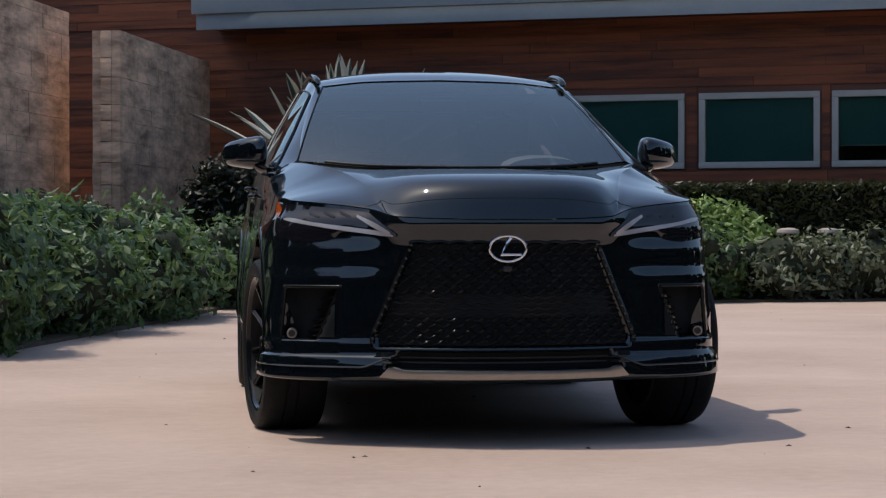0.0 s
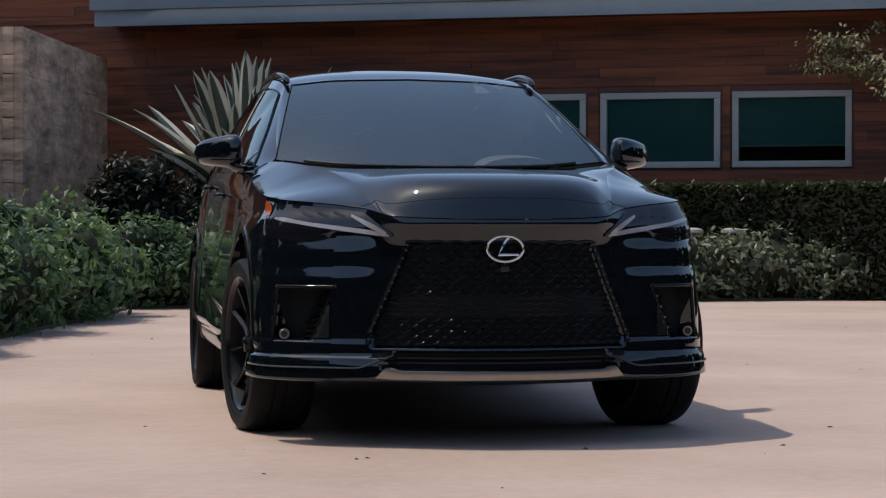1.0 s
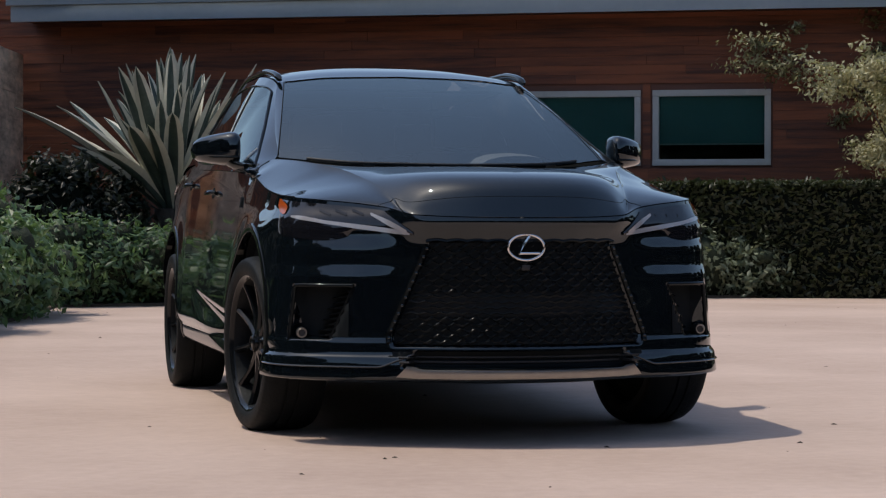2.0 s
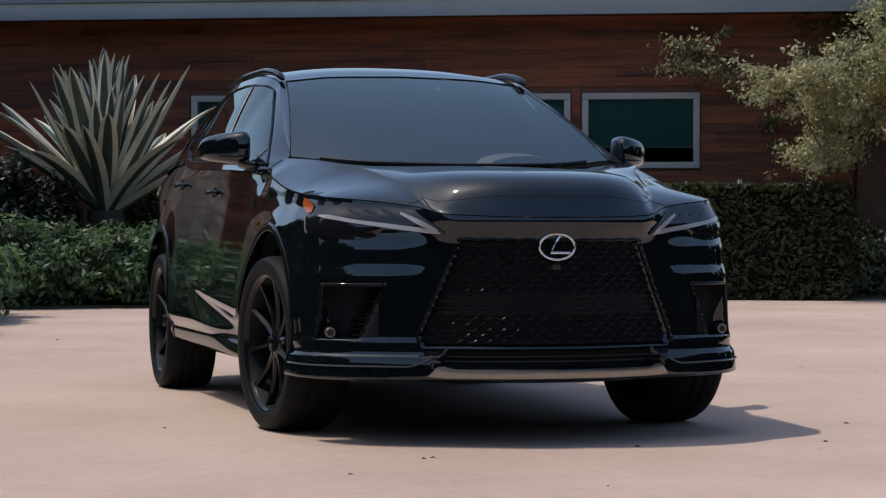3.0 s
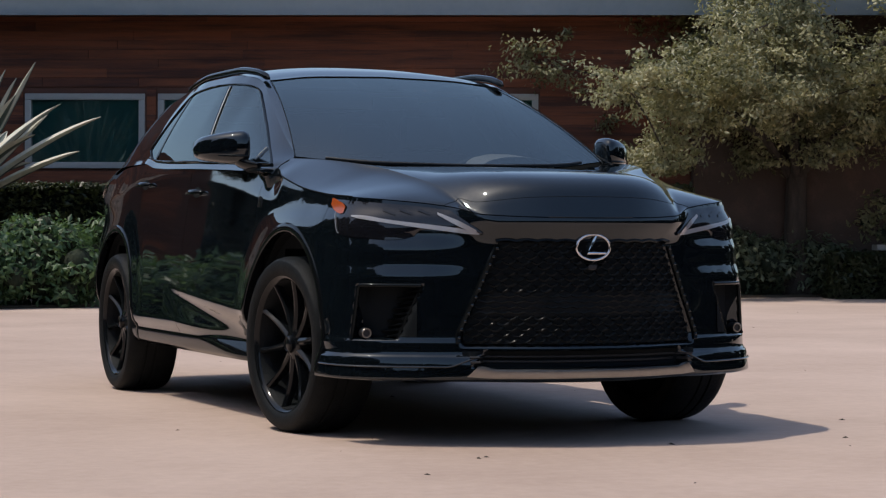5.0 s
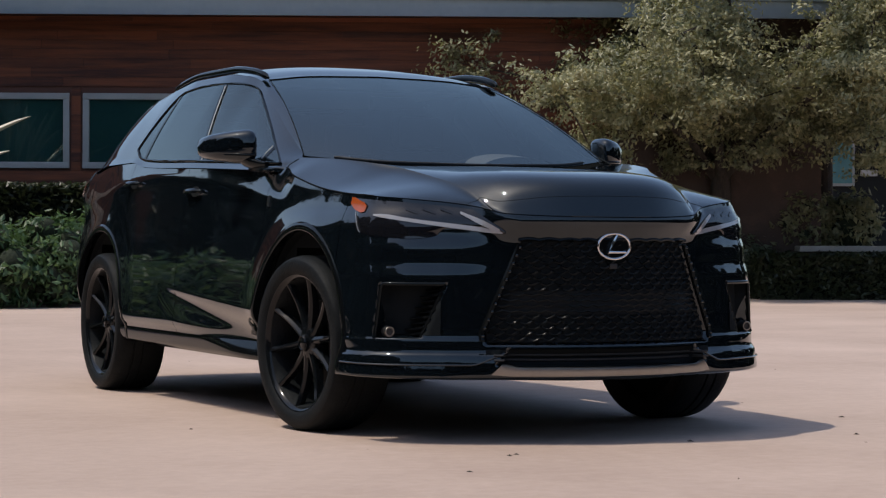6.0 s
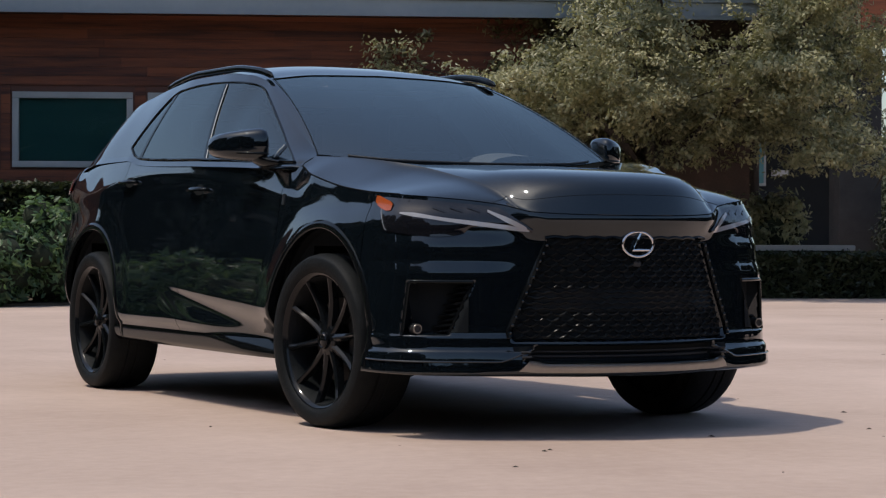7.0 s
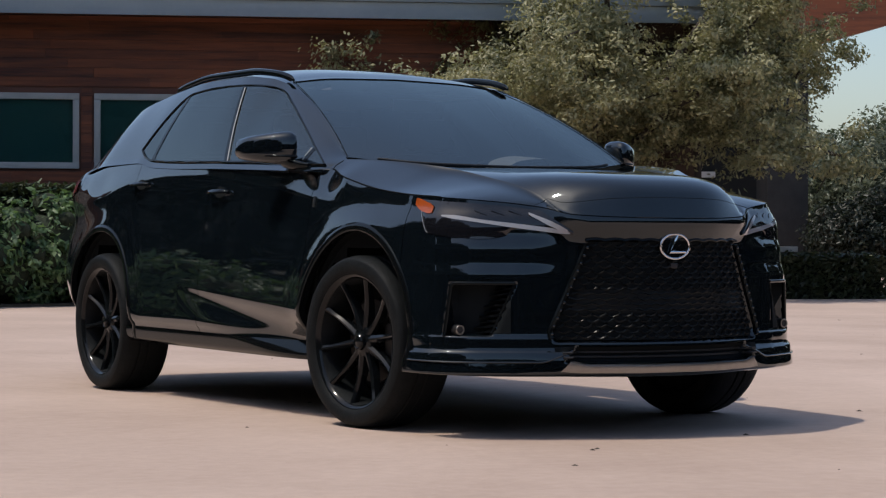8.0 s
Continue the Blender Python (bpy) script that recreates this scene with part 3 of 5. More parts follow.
# ---- distance ----
for i, (x, y, h, c) in enumerate(((33, 42, 5.5, 3.2), (42, 47, 5, 3), (48, 46, 5.5, 3.4), (27, 58, 8, 4), (57, 36, 5, 3.4), (38, 56, 6.5, 3.6))):
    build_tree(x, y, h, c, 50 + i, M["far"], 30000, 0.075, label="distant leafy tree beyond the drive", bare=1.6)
# the bush's shade comes from its near-black leaf colour
shrub("clipped_bush", "round clipped bush across the drive, shade put into its leaf colour", [(28.0, 28.9, 0.9, 0.95, 0.95, 0.75), (29.0, 28.6, 1.0, 1.1, 1.0, 0.95), (30.2, 28.2, 0.95, 1.1, 1.0, 0.9)], M["evergreen"], 26000, 0.06, 61, "bush")
FAR_ROW = row([(37.5, 47.5), (42, 43.8), (52, 35.0)], 1.9, 4.7, rng, 1.5, 0.3)
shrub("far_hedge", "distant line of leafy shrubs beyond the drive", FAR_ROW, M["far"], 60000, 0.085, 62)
# tall evergreens behind the camera and beside the forecourt, which close the place and show in the paint
def evergreen(x, y, h, r, seed):
    rng = random.Random(seed)
    blobs = [(x + rng.uniform(-1, 1), y + rng.uniform(-1, 1), h * k, r * (1.15 - 0.6 * k), r * (1.15 - 0.6 * k), h * 0.24) for k in (0.18, 0.42, 0.66, 0.85)]
    shrub("evergreen_tree", "tall dense evergreen at the edge of the grounds, shade in its leaf colour", blobs, M["evergreen"], 6000, 0.10, seed, "tree", "evergreens round the grounds")


for i in range(27):
    a = radians(-185 + 200 * i / 26)
    evergreen(26 * math.cos(a) - 2, 22 * math.sin(a) - 9, 6.8, 4.4, 80 + i)
for i in range(14):
    evergreen(-10.5 - 0.35 * i, -6 + 4.3 * i, 7.2, 3.1, 120 + i)


for i, (x, y) in enumerate(((25, -3), (25.5, 2.5), (25.5, 8), (27.5, 13))):
    evergreen(x, y, 6.4, 3.2, 150 + i)


# ---- stone walls and cladding ----
stone_fin("stone_wall", (-0.95, 21.2), (-2.08, 16.3), 3.33, 0.34)
stone_fin("stone_wall", (-2.76, 17.5), (-3.45, 14.7), 3.66, 0.34)


def cladding():
    """Horizontal redwood boards of uneven length, one by one, round the windows."""
    rng = random.Random(9)
    h = 0.128
    z = 1.30
    while z < 5.5:
        s = -16.0 if z > 1.2 else -6.5
        end = 3.28 if z < ROOF_Z - 0.02 else LEFT_END - 0.02
        top = min(z + h, 5.5)
        if z < ROOF_Z - 0.02:
            top = min(top, ROOF_Z - 0.003)
        while s < end - 0.02:
            l = rng.uniform(1.3, 3.9)
            e = min(s + l, end)
            if end - e < 0.5:
                e = end
            cuts = [(s, e)]
            for a, b in WINDOWS:
                if top > SILL - 0.03 and z < HEAD + 0.03:
                    a, b = a - 0.025, b + 0.025
                    cuts = [c for p, q in cuts for c in ((p, min(q, a)), (max(p, b), q)) if c[1] - c[0] > 0.02]
            for p, q in cuts:
                V, F = box(p + 0.002, q - 0.002, -0.022 - rng.uniform(0, 0.005), -0.003, z + 0.0015, top - 0.0015, 0.002)
                part("board", mesh("board", V, F, M["redwood"], 0), WALL_FRONT)
            s = e
        z = top if top == 5.5 else z + h
        if abs(z - ROOF_Z) < 0.06 and z < ROOF_Z:
            z = ROOF_Z


cladding()


def litter():
    """Pebbles, bits of bark and dry leaves on the concrete."""
    rng = random.Random(21)
    V, F = [], []
    spots = [(-1.32, -1.21), (-0.70, -1.86), (-0.62, -2.75), (-1.0, -3.2)]
    spots += [(rng.uniform(-7, 9), rng.uniform(-7, 12)) for _ in range(110)]
    for x, y in spots:
        s = rng.uniform(0.003, 0.011)
        a, b = rng.uniform(0, math.tau), rng.uniform(0.25, 0.9)
        k = len(V)
        z = dip(x, y)
        for i in range(6):
            q = a + i * math.tau / 6
            V.append(Vector((x + s * 1.6 * math.cos(q) * math.cos(a) - s * b * math.sin(q) * math.sin(a), y + s * 1.6 * math.cos(q) * math.sin(a) + s * b * math.sin(q) * math.cos(a), z + 0.0005)))
        V.append(Vector((x, y, z + s * rng.uniform(0.3, 0.8))))
        F += [(k + i, k + (i + 1) % 6, k + 6) for i in range(6)]
    thing("litter", "pebbles and bits of bark scattered over the concrete", "litter", kind="stuff", data=mesh("litter", V, F, M["bark"], 0))


litter()


# ---- car ----
CAR = thing("car", "glossy black crossover SUV with black wheels and tinted glass", "car")
# outline of the body at its waist, from the nose round to the tail
PLAN = [(0, -2.432), (0.2, -2.415), (0.38, -2.345), (0.50, -2.287), (0.65, -2.207), (0.80, -2.105), (0.872, -2.01), (0.912, -1.85), (0.932, -1.6), (0.938, -1.3),
        (0.94, -0.8), (0.945, -0.2), (0.945, 0.5), (0.945, 1.0), (0.95, 1.45), (0.935, 1.8), (0.88, 2.1), (0.76, 2.3), (0.5, 2.42), (0.25, 2.455), (0, 2.465)]


def arc(points):
    d = [0.0]
    for a, b in zip(points, points[1:]):
        d.append(d[-1] + math.hypot(b[0] - a[0], b[1] - a[1]))
    return d


ARC = arc(PLAN)
TOTAL = ARC[-1]


def plan(p):
    """Place and outward normal on the waist outline at arc length p."""
    i = min(max(int(np.searchsorted(ARC, p, "right")) - 1, 0), len(PLAN) - 2)
    def q(k):
        if k < 0:
            return Vector((-PLAN[-k][0], PLAN[-k][1]))
        if k >= len(PLAN):
            j = 2 * (len(PLAN) - 1) - k
            return Vector((-PLAN[j][0], PLAN[j][1]))
        return Vector(PLAN[k])
    a, b, c, d = q(i - 1), q(i), q(i + 1), q(i + 2)
    h = ARC[i + 1] - ARC[i]
    u = (p - ARC[i]) / h
    ha, hc = (b - a).length, (d - c).length
    m1 = ((b - a) / ha * h + (c - b) / h * ha) / (ha + h) * h
    m2 = ((c - b) / h * hc + (d - c) / hc * h) / (h + hc) * h
    P = b * (2 * u**3 - 3 * u**2 + 1) + m1 * (u**3 - 2 * u**2 + u) + c * (3 * u**2 - 2 * u**3) + m2 * (u**3 - u**2)
    D = b * (6 * u**2 - 6 * u) + m1 * (3 * u**2 - 4 * u + 1) + c * (6 * u - 6 * u**2) + m2 * (3 * u**2 - 2 * u)
    D.normalize()
    return P, Vector((D.y, -D.x))


FINE = [(TOTAL * k / 1500, *plan(TOTAL * k / 1500)[0]) for k in range(1501)]


def p_at_y(y):
    return float(np.interp(y, [f[2] for f in FINE], [f[0] for f in FINE]))


def p_at_x(x):
    """Arc length on the front half at which the outline is x wide."""
    half = [f for f in FINE if f[2] < -1.3]
    return float(np.interp(x, [f[1] for f in half], [f[0] for f in half]))


# relief of the nose by height: beside the grille, and out on the cheek with its two ledges
FRONT_Z = line([(0.20, -0.12), (0.235, -0.03), (0.246, 0.022), (0.254, 0.0385), (0.298, 0.0370), (0.335, 0.027), (0.342, 0.018), (0.352, 0.012), (0.375, 0.011), (0.392, 0.010), (0.406, 0.004), (0.50, -0.001), (0.60, -0.008),
                (0.645, -0.010), (0.755, -0.017), (0.80, -0.020), (0.83, -0.024), (0.87, -0.036), (0.91, -0.055), (0.95, -0.066), (1.0, -0.08), (1.04, -0.105), (1.08, -0.14), (1.2, -0.2)])
CHEEK_Z = line([(0.20, -0.12), (0.235, -0.02), (0.244, 0.034), (0.252, 0.0505), (0.298, 0.0455), (0.335, 0.038), (0.342, 0.032), (0.352, 0.0275), (0.375, 0.0265), (0.392, 0.0255), (0.406, 0.0195), (0.50, 0.0155), (0.60, 0.0125),
                (0.628, 0.0120), (0.644, 0.0110), (0.665, 0.0055), (0.690, -0.0020), (0.72, -0.0035), (0.742, -0.0050), (0.755, -0.0068), (0.80, -0.0205), (0.83, -0.024), (0.87, -0.036), (0.91, -0.055), (0.95, -0.066), (1.0, -0.08), (1.04, -0.105), (1.08, -0.14), (1.2, -0.2)])
SIDE_Z = line([(0.20, -0.12), (0.25, -0.035), (0.275, -0.012), (0.322, -0.004), (0.34, -0.004), (0.37, 0.014), (0.39, 0.018), (0.44, 0.017), (0.50, 0.014), (0.58, 0.007), (0.66, -0.002), (0.75, -0.0145), (0.85, -0.029), (0.95, -0.043), (1.05, -0.056), (1.3, -0.072)])
SHOULDER = line([(-1.3, 0.915), (-1.19, 0.934), (-0.62, 1.005), (0.1, 1.065), (0.67, 1.092), (1.1, 1.065), (1.6, 0.995), (2.0, 0.95)])
REAR_Z = line([(0.20, -0.25), (0.35, -0.1), (0.45, -0.03), (0.6, 0.0), (0.75, -0.02), (0.9, -0.05), (1.0, -0.04), (1.08, -0.06), (1.2, -0.14)])
TOP = line([(p_at_x(0.0), 0.868), (p_at_x(0.2), 0.870), (p_at_x(0.42), 0.880), (p_at_x(0.53), 0.908), (p_at_x(0.7), 0.931), (p_at_y(-1.95), 0.951), (p_at_y(-1.78), 0.961), (p_at_y(-1.54), 0.985),
            (p_at_y(-1.17), 1.055), (p_at_y(-1.0), 1.098), (p_at_y(-0.9), 1.112), (p_at_y(-0.65), 1.120), (p_at_y(0.0), 1.144), (p_at_y(0.9), 1.174), (p_at_y(1.15), 1.205), (p_at_y(1.6), 1.20), (p_at_y(2.0), 1.14),
            (p_at_y(2.3), 1.08), (TOTAL, 1.06)])
BOTTOM = line([(0, 0.235), (p_at_x(0.5), 0.24), (p_at_x(0.75), 0.243), (p_at_y(-1.9), 0.25), (p_at_y(-0.8), 0.25), (p_at_y(1.0), 0.255), (p_at_y(1.9), 0.30), (TOTAL, 0.34)])
BELT = line([(-1.1, 0.80, 1.085), (-0.97, 0.842, 1.105), (-0.65, 0.868, 1.120), (0, 0.872, 1.144), (0.9, 0.850, 1.174), (1.15, 0.835, 1.203), (1.6, 0.82, 1.20), (2.05, 0.77, 1.135), (2.3, 0.65, 1.08)])
AXLES, HUB_Z, ARCH_R = (-1.425, 1.425), 0.366, 0.462


def spindle(z):
    """Half width of the grille at height z."""
    return float(np.interp(z, [0.36, 0.42, 0.76, 0.80, 0.90], [0.50, 0.508, 0.375, 0.385, 0.455]))


def opening(x, z):
    """1 inside the air intake on the cheek, 0 outside it."""
    t = (z - 0.40) / 0.205
    return step(-0.006, 0.006, x - (0.715 - 0.082 * t)) * (1 - step(-0.006, 0.006, x - (0.846 - 0.016 * t))) * step(0.400, 0.412, z) * (1 - step(0.600, 0.612, z))


def shape(P, z, p):
    """How far the skin stands out from the waist outline: panels, swells and hollows."""
    x, y = P
    f, r = 1 - step(-1.75, -0.95, y), step(1.5, 2.1, y)
    k = step(0.43, 0.64, x) * (1 - step(-1.99, -1.80, y)) * (1 - 0.45 * step(0.83, 0.90, x)) if y < -1.75 else 0.0
    front = FRONT_Z(z) + (CHEEK_Z(z) - FRONT_Z(z)) * k if f > 0 else 0.0
    d = front * f + SIDE_Z(z) * (1 - f) * (1 - r) + REAR_Z(z) * r
    # above the shoulder the flank leans in to the belt
    if y > -1.3:
        zs, top = SHOULDER(y), TOP(p)
        if z > zs and top > zs + 0.01:
            t = (z - zs) / (top - zs)
            d -= (x + SIDE_Z(z) - BELT(y)[0]) * t**1.25 * step(-1.25, -0.9, y) * (1 - r)
    # swollen wheel arches
    for a in AXLES:
        q = math.hypot(y - a, (z - HUB_Z) * 1.0)
        d += 0.012 * math.exp(-((q - 0.46) / 0.09) ** 2) * step(0.3, 0.5, z)
    # the hollow that sweeps along the foot of the front door
    if -1.2 < y < 0.37:
        u = 0.373 - y
        zt, zv = 0.55 - 0.075 * u, 0.55 - 0.166 * u
        depth = 0.062 * u / 1.25
        if z > zv:
            d -= depth * (1 - step(zv, zt + 0.02 * u, z))
        else:
            d -= depth * step(zv - 0.13, zv, z)
    if y < -1.6:
        # nose panel leans forward to the bonnet's lip
        w = spindle(z)
        d += 0.042 * (1 - step(w - 0.05, w + 0.12, x)) * step(0.765, 0.87, z)
        # air curtain: a deep opening with upright outer and slanting inner edge
        d -= 0.060 * opening(x, z)
        # grille sunk a little behind its rim
        w = spindle(z)
        d -= 0.022 * (1 - step(w - 0.02, w, x)) * step(0.37, 0.39, z) * (1 - step(0.765, 0.785, z))
        # mouth below it
        d -= 0.07 * (1 - step(0.40 + (0.35 - z) * 0.75, 0.42 + (0.35 - z) * 0.75, x)) * step(0.296, 0.304, z) * (1 - step(0.352, 0.362, z))
    return d


def skin(p, z, off=0.0):
    P, N = plan(p)
    d = shape(P, z, p) + off
    return Vector((P.x + N.x * d, P.y + N.y * d, z))


def cheek(p, z, off=0.0):
    """The skin as if the air intake were closed."""
    P, N = plan(p)
    d = shape(P, z, p) + 0.060 * opening(P.x, z) + off
    return Vector((P.x + N.x * d, P.y + N.y * d, z))


def spread(a, b, n):
    return [a + (b - a) * k / n for k in range(n + 1)]


def both(V, F):
    """The same on the other side of the car."""
    W, place = list(V), {}
    for i, v in enumerate(V):
        if abs(v[0]) < 1e-4:
            place[i] = i
        else:
            place[i] = len(W)
            W.append(Vector((-v[0], v[1], v[2])))
    return W, list(F) + [tuple(place[i] for i in reversed(f)) for f in F]


def flip(V, F):
    return [Vector((-v[0], v[1], v[2])) for v in V], [tuple(reversed(f)) for f in F]


def skin_panel(p0, p1, n, zlow, zhigh, m, arches=True, thick=True, levels=()):
    """A piece of the body's skin with turned-in edges and with the wheel openings cut out."""
    ps = spread(p0, p1, n)
    ts = spread(0, 1, m)
    V, F = [], []
    inset = 0.0022
    for i, p in enumerate(ps):
        pp = p + (inset if i == 0 and p > 0.01 else -inset if i == n and p < TOTAL - 0.01 else 0)
        a, b = zlow(pp), zhigh(pp)
        # given levels are kept, so that ledges run straight along the rows
        rows = spread(a, levels[0], 4)[:-1] + list(levels) + spread(levels[-1], b, m - len(levels) - 3)[1:] if levels else [a + (b - a) * t for t in ts]
        for z in rows:
            V.append(skin(pp, z))
    for i in range(n):
        for j in range(m):
            F.append((i * (m + 1) + j, (i + 1) * (m + 1) + j, (i + 1) * (m + 1) + j + 1, i * (m + 1) + j + 1))
    if arches:
        def inside(v):
            return any((v.y - a) ** 2 + (v.z - HUB_Z) ** 2 < ARCH_R**2 and abs(v.x) > 0.6 for a in AXLES)
        keep = [f for f in F if not all(inside(V[k]) for k in f)]
        for k in {k for f in keep for k in f}:
            v = V[k]
            if inside(v):
                a = min(AXLES, key=lambda q: abs(q - v.y))
                d = Vector((0, v.y - a, v.z - HUB_Z))
                d *= ARCH_R / max(d.length, 1e-6)
                v.y, v.z = a + d.y, HUB_Z + d.z
        F = keep
    if thick:
        # turn the two end edges inwards
        for i in (0, n):
            base = len(V)
            for j in range(m + 1):
                v = V[i * (m + 1) + j]
                P, N = plan(ps[i])
                V.append(Vector((v.x - N.x * 0.02, v.y - N.y * 0.02, v.z)))
            for j in range(m):
                q = (i * (m + 1) + j, i * (m + 1) + j + 1)
                if any(q[0] in f and q[1] in f for f in F[max(0, (i - 1) * m - 400):]):
                    F.append((q[0], q[1], base + j + 1, base + j))
    used = sorted({k for f in F for k in f})
    new_i = {k: i for i, k in enumerate(used)}
    return [V[k] for k in used], [tuple(new_i[k] for k in f) for f in F]


# heights at which the nose has its edges, with steps of a few millimetres between them
NOSE_EDGES = [0.262, 0.296, 0.304, 0.335, 0.342, 0.352, 0.362, 0.375, 0.392, 0.406, 0.412, 0.600, 0.612, 0.628, 0.644, 0.665, 0.690, 0.742, 0.755, 0.785]
NOSE_LEVELS = [z for a, b in zip(NOSE_EDGES, NOSE_EDGES[1:]) for z in spread(a, b, max(1, math.ceil((b - a) / 0.006)))[:-1]] + [NOSE_EDGES[-1]]
Y_DOOR0, Y_DOOR1, Y_DOOR2 = -0.96, 0.13, 1.06
ZS = 0.335


def low(p):
    return max(BOTTOM(p), 0.0)


def sill_line(p):
    return ZS


def build_body():
    P = {k: p_at_y(y) for k, y in (("bump", -1.80), ("d0", Y_DOOR0), ("d1", Y_DOOR1), ("d2", Y_DOOR2), ("rear", 1.92))}
    def lot(name, a, b, n, zl, zh, m, label="", mirrored=True, arches=True):
        V, F = skin_panel(a, b, n, zl, zh, m, arches)
        out = [part(name, mesh(name, V, F, M["paint"], 60), CAR, label)]
        out.append(part(name, mesh(name, *flip(V, F), M["paint"], 60), CAR, label))
        return out
    # front bumper in one piece across the nose
    V, F = skin_panel(0.0, P["bump"], 190, low, lambda p: TOP(p), len(NOSE_LEVELS) + 34, levels=NOSE_LEVELS)
    part("front_bumper", mesh("front_bumper", *both(V, F), M["paint"], 60), CAR)
    lot("front_fender", P["bump"], P["d0"], 64, low, TOP, 64)
    d = lot("front_door", P["d0"], P["d1"], 60, sill_line, TOP, 64)
    r = lot("rear_door", P["d1"], P["d2"], 50, sill_line, TOP, 60)
    lot("rear_quarter", P["d2"], P["rear"], 60, low, TOP, 64)
    V, F = skin_panel(P["rear"], TOTAL, 60, low, TOP, 44)
    part("rear_bumper", mesh("rear_bumper", *both(V, F), M["paint"], 60), CAR)
    for s in (1, -1):
        V, F = skin_panel(P["d0"] + 0.0, P["d2"], 60, low, lambda p: ZS - 0.004, 14, False)
        if s < 0:
            V, F = flip(V, F)
        part("side_sill", mesh("side_sill", V, F, M["gloss"], 60), CAR)
    # floor pan and dark inner shell
    V, F = [], []
    for p in spread(0.0, TOTAL, 120):
        q, N = plan(p)
        V += [Vector((max(q.x - N.x * 0.09, 0), q.y - N.y * 0.09, 0.30)), Vector((0, q.y - N.y * 0.09, 0.27))]
    F = [(2 * i, 2 * i + 2, 2 * i + 3, 2 * i + 1) for i in range(120)]
    part("floor_pan", mesh("floor_pan", *both(V, F), M["gap"], 60), CAR)
    V, F = [], []
    ps = [p for p in spread(0.02, TOTAL, 160)]
    for p in ps:
        for z in spread(0.36, 1.0, 10):
            V.append(skin(p, min(z, TOP(p) - 0.02), -0.075))
    F = [(i * 11 + j, (i + 1) * 11 + j, (i + 1) * 11 + j + 1, i * 11 + j + 1) for i in range(160) for j in range(10)]
    F = [f for f in F if not any(all(math.hypot(V[k].y - a, V[k].z - HUB_Z) < 0.44 for k in f) for a in AXLES)]
    part("inner_shell", mesh("inner_shell", *both(V, F), M["gap"], 60), CAR)
    return d, r


DOORS_F, DOORS_R = build_body()

# ---- bonnet ----
EDGE = [(lambda q: (q.y, q.x, q.z))(skin(p, TOP(p) + 0.004)) for p in spread(0.0, p_at_y(-0.9), 200)]
# height of the dome over the distance behind the nose, and the crease at its foot
CROWN = line([(0.0, 0.872), (0.011, 0.903), (0.028, 0.945), (0.050, 0.980), (0.080, 1.006), (0.125, 1.028), (0.20, 1.046), (0.32, 1.060), (0.54, 1.075), (0.84, 1.09), (1.34, 1.106), (1.6, 1.112)])
CREASE = line([(-2.45, 0.36, 0.868), (-2.36, 0.41, 0.872), (-2.28, 0.450, 0.895), (-2.19, 0.472, 0.948), (-2.04, 0.505, 1.001), (-1.88, 0.540, 1.036), (-1.71, 0.585, 1.071), (-1.55, 0.655, 1.097), (-1.24, 0.73, 1.124), (-1.0, 0.78, 1.135)])


def edge_x(y):
    return max(float(np.interp(y, [e[0] for e in EDGE], [e[1] for e in EDGE])), 0.02)


def edge_z(y):
    return float(np.interp(y, [e[0] for e in EDGE], [e[2] for e in EDGE]))


def nose_y(x):
    return float(np.interp(x, [e[1] for e in EDGE], [e[0] for e in EDGE]))


def hood_z(x, y):
    """Bonnet height: a pillowed dome between two creases, and outside them a slope to the edge."""
    x = abs(x)
    xr, zr = CREASE(y)
    xe = edge_x(y)
    if x < xr or xe < xr + 0.01:
        s = max(y - nose_y(x), 0.0) * (1 - 0.2 * min(x / 0.45, 1) ** 2)
        c = CROWN(s)
        u = min(x / xr, 1.0)
        return c + (zr - c) * u ** lerp(9, 2.5, step(-2.2, -1.7, y))
    t = min((x - xr) / (xe - xr), 1.0)
    valley = 0.012 * (1 - step(-1.75, -1.25, y)) * step(-2.36, -2.22, y)
    return zr + (edge_z(y) - zr) * (0.50 * t**0.75 + 0.50 * t**1.4) - valley * (1 - math.exp(-t / 0.09)) * (1 - t) ** 1.6


